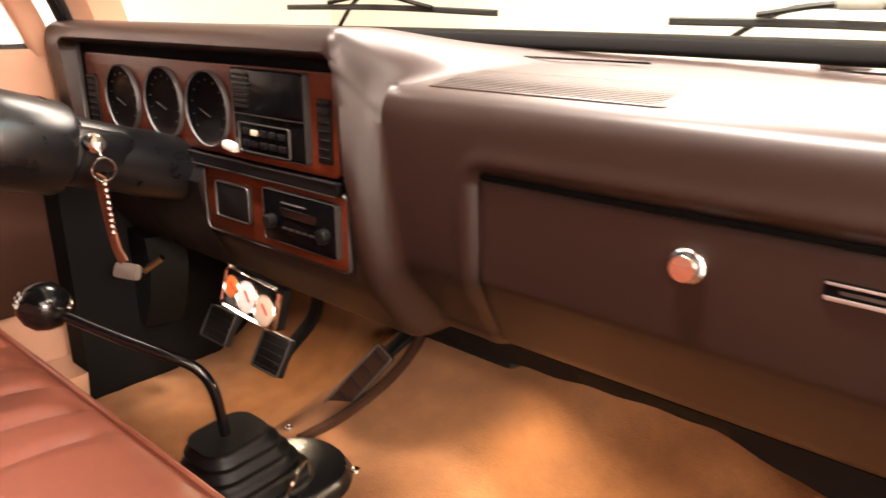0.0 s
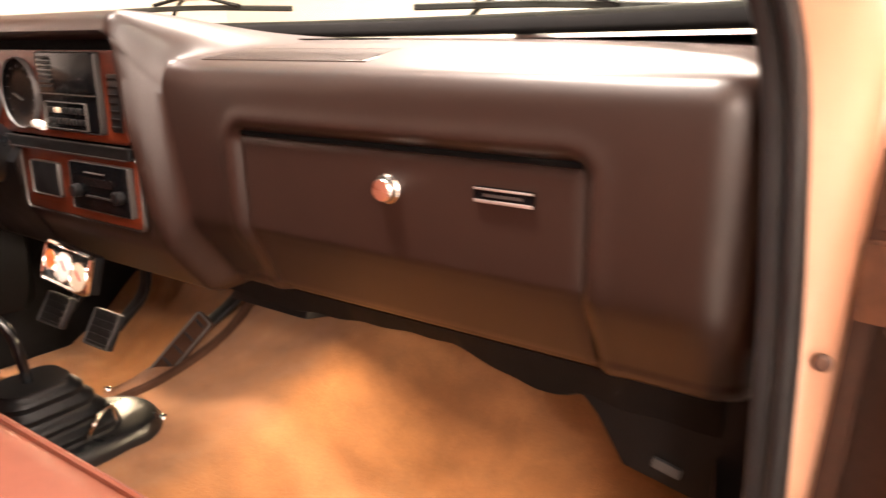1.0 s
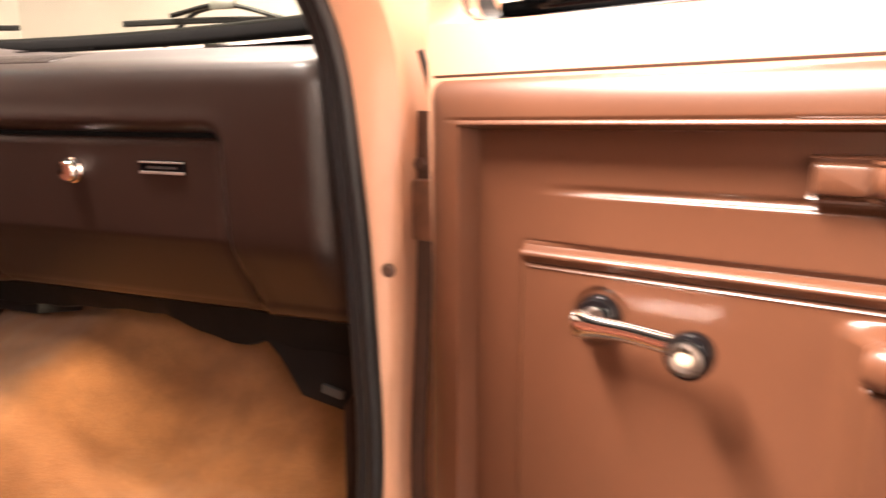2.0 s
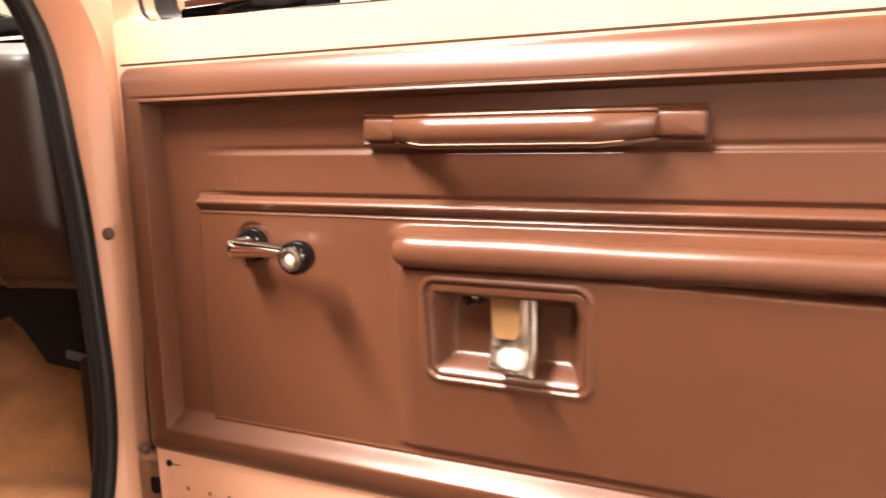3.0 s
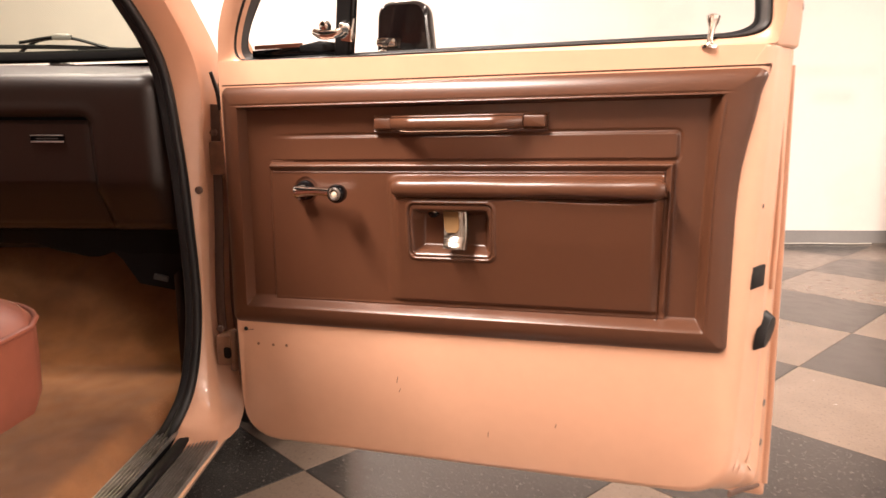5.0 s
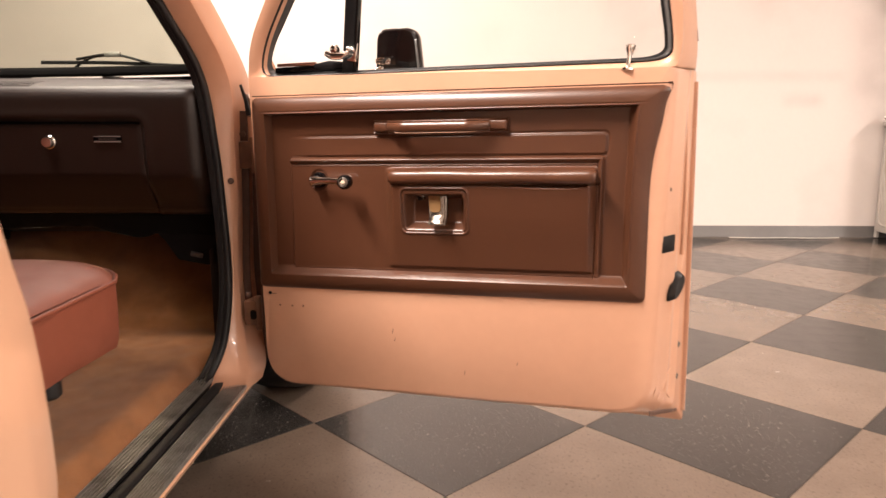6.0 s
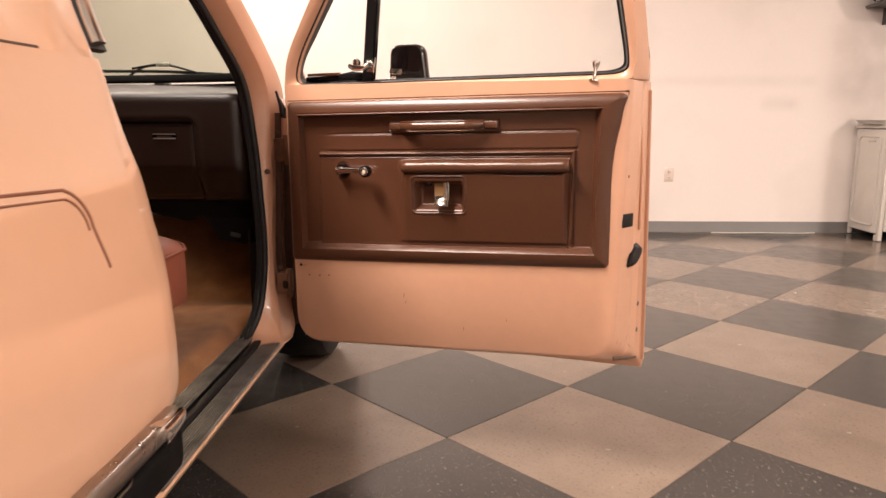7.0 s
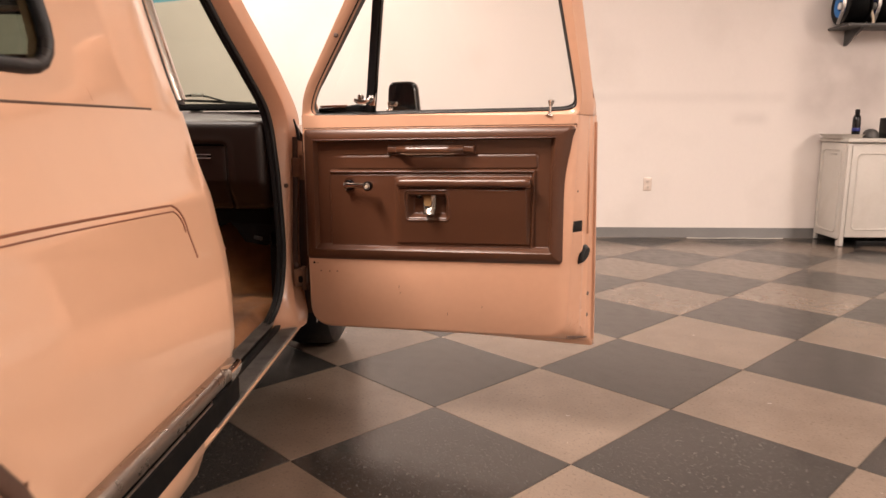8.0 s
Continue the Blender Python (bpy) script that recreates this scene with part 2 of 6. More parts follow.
def sheet(rows, closed_u=False, closed_v=False, bm=None):
    """A skin over rows of points."""
    bm = bm or bmesh.new()
    vs = [[bm.verts.new(p) for p in r] for r in rows]
    n, k = len(rows), len(rows[0])
    for i in range(n if closed_v else n - 1):
        for j in range(k if closed_u else k - 1):
            bm.faces.new((vs[i][j], vs[i][(j + 1) % k], vs[(i + 1) % n][(j + 1) % k], vs[(i + 1) % n][j]))
    return bm


def loft(loops, caps=True, bm=None):
    bm = bm or bmesh.new()
    vs = [[bm.verts.new(p) for p in l] for l in loops]
    k = len(loops[0])
    for a, b in zip(vs, vs[1:]):
        for j in range(k):
            bm.faces.new((a[j], a[(j + 1) % k], b[(j + 1) % k], b[j]))
    if caps:
        bm.faces.new(vs[0][::-1])
        bm.faces.new(vs[-1])
    return bm


def curve(points, n=8):
    """Catmull-Rom through points."""
    p = [Vector(q) for q in points]
    p = [2 * p[0] - p[1]] + p + [2 * p[-1] - p[-2]]
    out = []
    for a, b, c, d in zip(p, p[1:], p[2:], p[3:]):
        for i in range(n):
            t = i / n
            out.append(0.5 * (2 * b + (c - a) * t + (2 * a - 5 * b + 4 * c - d) * t * t + (3 * b - a - 3 * c + d) * t ** 3))
    return out + [p[-2]]


def sweep(path, section, up=(0, 0, 1), caps=True, closed=False, bm=None):
    """Carry a closed 2D section (side, up) along a path."""
    path = [Vector(q) for q in path]
    up = Vector(up)
    loops = []
    for i, p in enumerate(path):
        a = path[i - 1] if (i or closed) else p
        b = path[(i + 1) % len(path)] if (i < len(path) - 1 or closed) else p
        t = (b - a).normalized()
        side = t.cross(up)
        side = side.normalized() if side.length > 1e-5 else Vector((1, 0, 0))
        u = side.cross(t)
        sec = section(i / max(1, len(path) - 1)) if callable(section) else section
        loops.append([p + side * s + u * h for s, h in sec])
    if closed:
        return sheet(loops, True, True, bm)
    return loft(loops, caps, bm)


def ring(r, n=12, ry=None):
    return [(r * math.cos(2 * math.pi * i / n), (ry or r) * math.sin(2 * math.pi * i / n)) for i in range(n)]


def tube(path, r, n=10, up=(0, 0, 1), bm=None):
    return sweep(path, ring(r, n), up, bm=bm)


def rrect(w, h, r, n=5):
    out = []
    for cx, cy, a in ((w / 2 - r, h / 2 - r, 0), (-w / 2 + r, h / 2 - r, 90), (-w / 2 + r, -h / 2 + r, 180), (w / 2 - r, -h / 2 + r, 270)):
        for i in range(n + 1):
            t = radians(a + 90 * i / n)
            out.append((cx + r * math.cos(t), cy + r * math.sin(t)))
    return out


def rounded(points, radii, n=6):
    """A closed 2D outline with rounded corners."""
    out, k = [], len(points)
    for i, p in enumerate(points):
        p = Vector(p)
        a, b = Vector(points[i - 1]), Vector(points[(i + 1) % k])
        r = radii[i] if isinstance(radii, (list, tuple)) else radii
        da, db = (a - p), (b - p)
        ra, rb = min(r, da.length * 0.48), min(r, db.length * 0.48)
        s, e = p + da.normalized() * ra, p + db.normalized() * rb
        for j in range(n + 1):
            t = j / n
            out.append(tuple((1 - t) ** 2 * s + 2 * t * (1 - t) * p + t * t * e))
    return out


def lathe(profile, n=24, bm=None, m=Matrix()):
    """Revolve rows (radius, height) round z."""
    return loft([[m @ Vector((r * math.cos(2 * math.pi * i / n), r * math.sin(2 * math.pi * i / n), h)) for i in range(n)] for r, h in profile], True, bm)


def rbox(size, bevel=0.004, m=Matrix(), seg=2, bm=None):
    one = bmesh.new()
    bmesh.ops.create_cube(one, size=1.0, matrix=Matrix.Diagonal((*size, 1)))
    if bevel:
        bmesh.ops.bevel(one, geom=one.edges[:], offset=bevel, segments=seg, profile=0.6, affect="EDGES")
    bmesh.ops.transform(one, matrix=m, verts=one.verts)
    if bm is None:
        return one
    me = bpy.data.meshes.new("scrap")
    one.to_mesh(me)
    one.free()
    bm.from_mesh(me)
    bpy.data.meshes.remove(me)
    return bm


def plate(outline, h, edge=0.003, m=Matrix(), inner=None):
    """A slab with a chamfered front; outline in x, y, thickness to +z."""
    c = Vector((sum(p[0] for p in outline) / len(outline), sum(p[1] for p in outline) / len(outline)))

    def shrunk(d):
        pts = [Vector(p) for p in outline]
        res = []
        for i, p in enumerate(pts):
            t = (pts[(i + 1) % len(pts)] - pts[i - 1])
            nrm = Vector((-t.y, t.x)).normalized() if t.length else Vector((0, 0))
            if (p + nrm * 0.001 - c).length > (p - c).length:
                nrm = -nrm
            res.append(p + nrm * d)
        return res
    loops = [(outline, 0), (outline, h - edge), (shrunk(edge * 0.35), h - edge * 0.3), (shrunk(edge), h)]
    return loft([[m @ Vector((p[0], p[1], z)) for p in l] for l, z in loops])


def frame_ring(outer, inner, h, m=Matrix()):
    """A flat ring between two outlines of equal count, thickness to +z."""
    mid = [tuple((Vector(a) + Vector(b)) / 2) for a, b in zip(outer, inner)]
    loops = [(outer, 0), (outer, h * 0.7), (mid, h), (inner, h * 0.7), (inner, 0)]
    return sheet([[m @ Vector((p[0], p[1], z)) for p in l] for l, z in loops], True, True)


def box_gap(x, y, x0, x1, y0, y1, r=0.0):
    """Signed distance to a rounded rectangle, negative inside."""
    dx, dy = abs(x - (x0 + x1) / 2) - (x1 - x0) / 2 + r, abs(y - (y0 + y1) / 2) - (y1 - y0) / 2 + r
    return math.hypot(max(dx, 0), max(dy, 0)) + min(max(dx, dy), 0) - r


FRONT = pose(0, 0, 0, 90)  # x, y, z of a plate become x, z and -y: it faces the rear


# ---- the shop ----
WX0, WX1, WY0, WY1, CEIL = -6.0, 6.4, -6.0, 4.03, 3.4


def slab(x0, x1, y0, y1, z0, z1):
    return rbox((x1 - x0, y1 - y0, z1 - z0), 0, pose((x0 + x1) / 2, (y0 + y1) / 2, (z0 + z1) / 2))


floor = thing("floor", "checkered dark and light vinyl tile shop floor", "floor", bm=slab(WX0, WX1, WY0, WY1, -0.15, -0.004), mat=GROUT, kind="structure")
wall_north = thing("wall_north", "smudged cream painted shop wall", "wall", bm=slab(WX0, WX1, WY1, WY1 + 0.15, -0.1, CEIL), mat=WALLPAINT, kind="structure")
wall_south = thing("wall_south", "plain cream shop wall", "wall", bm=slab(WX0, WX1, WY0 - 0.15, WY0, -0.1, CEIL), mat=WALLPAINT, kind="structure")
wall_west = thing("wall_west", "plain cream shop wall", "wall", bm=slab(WX0 - 0.15, WX0, WY0 - 0.15, WY1 + 0.15, -0.1, CEIL), mat=WALLPAINT, kind="structure")
wall_east = thing("wall_east", "plain cream shop wall", "wall", bm=slab(WX1, WX1 + 0.15, WY0 - 0.15, WY1 + 0.15, -0.1, CEIL), mat=WALLPAINT, kind="structure")
ceiling = thing("ceiling", "plain white shop ceiling", "ceiling", bm=slab(WX0 - 0.15, WX1 + 0.15, WY0 - 0.15, WY1 + 0.15, CEIL, CEIL + 0.15), mat=CEILING, kind="structure")
baseboard = thing("baseboard", "dark grey vinyl cove baseboard", "baseboard", kind="structure", mat=BASEBOARD,
                  bm=loft([[(x, WY1 - 0.001, 0), (x, WY1 - 0.020, 0.0), (x, WY1 - 0.010, 0.014), (x, WY1 - 0.007, 0.085), (x, WY1 - 0.004, 0.092), (x, WY1 - 0.001, 0.092)] for x in (WX0, WX1)]))

cable = thing("cable", "thin white cable lying along the baseboard", "cable", pose(2.6, 3.93, 0), mat=CABINET,
              bm=tube(curve([(-0.42, 0.02, 0.008), (-0.2, 0.0, 0.008), (0.0, 0.012, 0.008), (0.25, 0.0, 0.008), (0.45, 0.02, 0.008)], 8), 0.0045, 8))

# wall socket
socket_m = pose(1.815, WY1, 0.492)
wall_outlet = thing("wall_outlet", "white plastic double wall socket", "outlet", socket_m, bm=plate(rrect(0.075, 0.118, 0.006), 0.007, 0.003, FRONT), mat=SOCKET)
for dz in (0.026, -0.026):
    face = part("socket_face", plate(rrect(0.036, 0.032, 0.012), 0.004, 0.001, FRONT), SOCKET, wall_outlet, m=socket_m @ pose(0, -0.007, dz))
    for dx in (-0.007, 0.007):
        part("slot", rbox((0.003, 0.002, 0.010), 0), BLACK, face, m=socket_m @ pose(dx, -0.0118, dz), smooth=False)
part("screw", lathe([(0.004, 0), (0.004, 0.0015), (0.002, 0.002)], 10, m=FRONT), DULLSTEEL, wall_outlet, m=socket_m @ pose(0, -0.0072, 0))


# storage cabinet of moulded plastic panels
def storage_cabinet(x0, y0, y1, w, h):
    m = pose(x0, y0, 0)
    cab = thing("storage_cabinet", "grey-white moulded plastic storage cabinet with worn panels", "cabinet", m)
    d = y1 - y0

    def put(name, bm, mat, label="", at=(0, 0, 0), parent=None):
        return part(name, bm, mat, parent or cab, label, m @ pose(*at))
    put("carcass", rbox((w, d - 0.03, h - 0.12), 0.01), CABINET, at=(w / 2, d / 2 + 0.015, h / 2 + 0.02))
    put("side_panel", plate(rrect(d - 0.04, h - 0.10, 0.02), 0.012, 0.006, pose(0, 0, 0, 90, 0, -90)), CABINET, at=(0.0, d / 2, h / 2 + 0.01))
    put("side_panel_moulding", frame_ring(rrect(d - 0.13, h - 0.20, 0.05, 6), rrect(d - 0.16, h - 0.23, 0.04, 6), 0.010, pose(0, 0, 0, 90, 0, -90)), CABINET, at=(-0.011, d / 2, h / 2 + 0.01))
    put("side_grip", plate(rrect(0.10, 0.018, 0.008), 0.006, 0.003, pose(0, 0, 0, 90, 0, -90)), CABINET, at=(-0.013, d / 2 - 0.03, h - 0.13))
    n = 2
    for i in range(n):
        cx = 0.03 + (w - 0.06) * (i + 0.5) / n
        door = put("cabinet_door", plate(rrect((w - 0.07) / n - 0.008, h - 0.14, 0.012), 0.016, 0.005, FRONT), CABINET, at=(cx, 0.02, h / 2 + 0.01))
        put("door_moulding", frame_ring(rrect((w - 0.07) / n - 0.10, h - 0.26, 0.04, 6), rrect((w - 0.07) / n - 0.13, h - 0.29, 0.03, 6), 0.010, FRONT), CABINET, at=(cx, 0.006, h / 2 + 0.01), parent=door)
    put("front_post", rbox((0.035, 0.035, h - 0.05), 0.008), CABINET, at=(0.012, 0.012, h / 2 - 0.02))
    put("rear_post", rbox((0.03, 0.03, h - 0.05), 0.008), CABINET, at=(0.012, d - 0.02, h / 2 - 0.02))
    put("plinth", rbox((w - 0.20, 0.03, 0.045), 0.004), BLACK, "black kick plinth", at=(w / 2 + 0.06, 0.04, 0.0225))
    put("top", rbox((w + 0.03, d + 0.02, 0.035), 0.012), CABINET, at=(w / 2, d / 2, h - 0.0175))
    for i, x in enumerate((0.02, w - 0.02)):
        put("foot", rbox((0.045, 0.045, 0.05), 0.006), CABINET, at=(x, 0.04, 0.025))
    return cab


storage_cabinet(3.352, 3.56, 4.012, 0.95, 0.92)

bottle = thing("spray_bottle", "slim black aerosol bottle with black cap on the cabinet", "bottle", pose(3.45, 3.66, 0.92),
               bm=lathe([(0.030, 0), (0.032, 0.004), (0.032, 0.165), (0.026, 0.185), (0.016, 0.195)], 20), mat=GLOSSBLACK)
part("cap", lathe([(0.018, 0.190), (0.019, 0.194), (0.019, 0.235), (0.015, 0.240)], 18), BLACK, bottle, m=pose(3.45, 3.66, 0.92))
part("label_band", lathe([(0.0325, 0.06), (0.0328, 0.061), (0.0328, 0.085), (0.0325, 0.086)], 20), DARKBLUE, bottle, "faint dark label band", m=pose(3.45, 3.66, 0.92))
tray = thing("wire_tray", "shallow clear plastic tray lying on the cabinet", "tray", pose(3.40, 3.78, 0.92),
             bm=loft([[(p[0], p[1], z) for p in rrect(w, d, 0.04)] for w, d, z in ((0.20, 0.30, 0.0), (0.24, 0.34, 0.03), (0.25, 0.35, 0.032), (0.235, 0.335, 0.032), (0.195, 0.295, 0.004))]), mat=CABINET)
thing("scrub_pad", "round dark grey scrub pad on the cabinet", "pad", pose(3.60, 3.70, 0.92),
             bm=lathe([(0.055, 0), (0.062, 0.01), (0.058, 0.045), (0.040, 0.068), (0.012, 0.078)], 20), mat=STEELGREY)
case = thing("tool_case", "small black tool case on the cabinet", "case", pose(3.80, 3.72, 0.92), bm=rbox((0.17, 0.14, 0.17), 0.012, pose(0, 0, 0.085)), mat=BLACK)
part("case_handle", tube(curve([(-0.04, 0, 0.168), (-0.035, 0, 0.195), (0.035, 0, 0.195), (0.04, 0, 0.168)], 5), 0.006, 8, (0, 1, 0)), BLACK, case, m=pose(3.80, 3.72, 0.92))
thing("rubber_tray", "flat black rubber tray on the cabinet", "tray", pose(3.88, 3.66, 0.92), bm=rbox((0.42, 0.17, 0.018), 0.006, pose(0, -0.01, 0.009)), mat=BLACK)


# wall shelf with hose reels
def hose_reel(x, z, disc, tag):
    y = WY1 - 0.19
    m = pose(x, y, z)
    reel = thing("hose_reel", tag, "hose reel", m)
    side = pose(0, 0, 0, 0, 90, 0)
    part("drum", lathe([(0.05, -0.09), (0.06, -0.085), (0.06, 0.085), (0.05, 0.09)], 20, m=side), BLACK, reel, m=m)
    part("hose", lathe([(0.07, -0.082)] + [(0.125 + 0.010 * math.sin(i * math.pi / 2) ** 2, -0.08 + 0.16 * i / 20) for i in range(21)] + [(0.07, 0.082)], 28, m=side), BLACK, reel, "coiled black hose", m=m)
    for k in (-1, 1):
        part("flange", lathe([(0.02, -0.004), (0.15, -0.004), (0.155, 0.0), (0.15, 0.004), (0.02, 0.004)], 28, m=pose(k * 0.092, 0, 0) @ side), BLACK, reel, m=m)
    part("side_disc", frame_ring(ring(0.095, 28), ring(0.040, 28), 0.006, pose(-0.096, 0, 0) @ pose(0, 0, 0, 90, 0, -90)), disc, reel, "coloured ring on the reel side", m=m)
    part("hub", lathe([(0.03, -0.012), (0.03, 0.004), (0.018, 0.010)], 16, m=pose(-0.100, 0, 0, 0, -90, 0)), WHITE, reel, "white hub mark", m=m)
    part("bracket", sweep(curve([(-0.13, 0.16, 0.15), (-0.13, -0.02, 0.17), (-0.13, -0.13, 0.02), (-0.13, -0.05, -0.155)], 6), rrect(0.006, 0.03, 0.002, 2), (1, 0, 0)), DULLSTEEL, reel, m=m)
    part("hose_end", tube(curve([(0.10, -0.12, -0.05), (0.12, -0.13, -0.14), (0.10, -0.12, -0.175)], 5), 0.011, 8, (0, 1, 0)), IVORY, reel, "pale hose end", m=m)
    return reel


shelf = thing("wall_shelf", "grey steel wall shelf on brackets", "shelf", pose(3.98, WY1, 1.865), bm=rbox((1.32, 0.34, 0.02), 0.003, pose(0, -0.17, -0.01)), mat=STEELGREY)
for dx in (-0.5, 0.5):
    part("shelf_bracket", loft([[(dx + t, 0, -0.02), (dx + t, -0.26, -0.02), (dx + t, -0.25, -0.035), (dx + t, -0.015, -0.15), (dx + t, 0, -0.15)] for t in (-0.012, 0.012)]), STEELGREY, shelf, m=pose(3.98, WY1, 1.865))
hose_reel(3.41, 2.022, BLUE, "black hose reel with a bright blue side disc")
hose_reel(3.70, 2.022, DARKBLUE, "dark blue hose reel on the wall shelf")


# ---- the truck ----
TX = -1.40  # middle line of the cab
truck_m = pose(TX, -0.9, 0)
truck = thing("vintage_truck", "tan vintage truck with brown interior and open passenger door", "truck", truck_m)


def SIDE(z):
    """Outer skin of the passenger side."""
    return eased([(0.40, -0.435), (0.50, -0.420), (0.56, -0.414), (0.67, -0.417), (0.75, -0.425), (0.80, -0.436), (0.87, -0.450), (0.93, -0.470), (0.98, -0.484), (1.04, -0.500), (1.12, -0.526), (1.28, -0.570), (1.50, -0.640), (1.60, -0.675)], z, 1)


def mirrored(p):
    return Vector((2 * TX - p[0], p[1], p[2]))


# rear quarter: lower skin with the front edge turned in
BY = -0.93


def wave(y, z):
    """Uneven old body filler: slow swells in the skin, none along the door edge."""
    return (0.0030 + 0.0022 * step(0.86, 0.96, z) * step(1.046, 1.0, z)) * step(0, 0.28, BY - 0.016 - y) * noise.noise(Vector((0, y * 4.5, z * 6)))


def edge_roll(y, z):
    """The skin leans in along a soft fold beside the door opening."""
    d = BY - y
    return 0.006 * (min(1.0, d / 0.050) if d < 0.050 else step(0.45, 0.05, d)) * step(1.0, 0.86, z)


def quarter_rows(z0, z1, nz, flip=False):
    rows = []
    for i in range(nz + 1):
        z = z0 + (z1 - z0) * i / nz
        x = SIDE(z)
        cut = 0.055 * step(0.530, 0.478, z)
        row = [(x - 0.10, BY - 0.035 - cut, z), (x - 0.05, BY - 0.012 - cut, z), (x - 0.008, BY + 0.004 - cut, z), (x - 0.002, BY - cut, z), (x + edge_roll(BY - 0.012, z), BY - 0.012 - cut, z)]
        row += [(x + edge_roll(BY - d, z), BY - d - cut, z) for d in (0.030, 0.044, 0.050, 0.058)]
        for k in range(1, 24):
            y = BY - cut - 0.016 - 0.093 * k
            row.append((x + 0.004 * math.sin(k / 8) + wave(y, z) + edge_roll(y + cut, z), y, z))
        rows.append([mirrored(p) for p in row] if flip else row)
    return rows


def wheel_cut(bm):
    gone = [f for f in bm.faces if math.hypot(f.calc_center_median().y + 2.06, f.calc_center_median().z - 0.38) < 0.40]
    bmesh.ops.delete(bm, geom=gone, context="FACES")
    return bm


arch_arc = [(-2.06 + 0.415 * math.cos(radians(a)), 0.38 + 0.415 * math.sin(radians(a))) for a in range(-8, 189, 7)]
part("wheel_arch_trim", sweep([(SIDE(z) + 0.002, y, z) for y, z in arch_arc], rrect(0.024, 0.024, 0.008, 3), (1, 0, 0)), GAPBROWN, truck, "dark brown wheel arch moulding")
part("wheel_housing", sheet([[(x, -2.06 + 0.45 * math.cos(radians(a)), 0.38 + 0.45 * math.sin(radians(a))) for a in range(-8, 189, 14)] for x in (-0.45, -0.8)]), BLACK, truck, "black wheel housing")
part("quarter_panel", wheel_cut(sheet(quarter_rows(0.478, 1.046, 42))), PAINT, truck, "glossy tan quarter panel")
part("quarter_panel", sheet(quarter_rows(0.40, 1.046, 12, True)), PAINT, truck)


def dense_loop(loop, n=12):
    out = []
    for p, q in zip(loop, loop[1:] + loop[:1]):
        out += [tuple(Vector(p).lerp(Vector(q), i / n)) for i in range(n)]
    return out


def side_frame(flip):
    outer = rounded([(-1.262, 1.046), (-1.262, 1.60), (-3.05, 1.60), (-3.05, 1.046)], 0.002, 6)
    inner = rounded([(-1.318, 1.100), (-1.335, 1.46), (-2.70, 1.46), (-2.70, 1.100)], 0.10, 6)
    outer, inner = dense_loop(outer), dense_loop(inner)
    rows = []
    for k in (0.0, 0.15, 0.3, 0.45, 0.6, 0.75, 0.9, 1.0):
        loop = [tuple(Vector(a) * (1 - k) + Vector(b) * k) for a, b in zip(outer, inner)]
        rows.append([(SIDE(z) - 0.0170 - 0.0015 * k + 0.004 * math.sin((BY - 0.016 - y) / 0.744) * step(1.13, 1.046, z), y, z) for y, z in loop])
    rows.append([(SIDE(z) - 0.045, y, z) for y, z in inner])
    if flip:
        rows = [[mirrored(p) for p in r] for r in rows]
    return sheet(rows, True), inner


def pillar_rows(flip):
    rows = []
    for i in range(45):
        z = 1.046 + 0.554 * i / 44
        x = SIDE(z)
        row = [(x - 0.10, BY - 0.035, z), (x - 0.05, BY - 0.012, z), (x - 0.016, BY, z), (x - 0.006, BY - 0.004, z), (x, BY - 0.016, z)]
        for k in range(1, 32):
            y = BY - 0.016 - 0.0102 * k
            gap = box_gap(y, z, -3.0, -1.070 - 0.10 * (z - 1.05), 0.90, 1.9, 0.05)
            low = 0.004 * math.sin((BY - 0.016 - y) / 0.093 / 8)
            bulge = low + (0.0045 * (1 - math.cos(2 * math.pi * min(1.0, k / 16))) - low) * step(1.046, 1.13, z)
            row.append((x - 0.017 * step(0.045, -0.045, gap) + bulge, y, z))
        rows.append([mirrored(p) for p in row] if flip else row)
    return rows


for flip in (False, True):
    part("rear_pillar", sheet(pillar_rows(flip)), PAINT, truck, "glossy tan pillar behind the door")
    bm, opening = side_frame(flip)
    upper = part("upper_quarter", bm, PAINT, truck, "tan upper quarter around the rear side window")
    path = [(SIDE(z) - 0.017, y, z) for y, z in opening]
    pane = [(SIDE(z) - 0.029, y, z) for y, z in opening]
    if flip:
        path, pane = [mirrored(p) for p in path], [mirrored(p) for p in pane]
    part("window_gasket", sweep(path, ring(0.012, 10), (1, 0, 0), closed=True), RUBBER, upper, "thick black rubber window gasket")
    bm = bmesh.new()
    bm.faces.new([bm.verts.new(p) for p in pane])
    g = part("window_glass", bm, SMOKED, upper, "tinted rear side glass", smooth=False)
    g.visible_shadow = False

# seam between lower and upper quarter, pinstripe, rocker trim
part("belt_seam", sweep([(SIDE(1.0475) - 0.0025, BY - 0.15 - 0.1 * k, 1.0475) for k in range(20)], rrect(0.0035, 0.006, 0.0015, 2), (0, 0, 1)), GAPBROWN, truck, "dark belt seam")
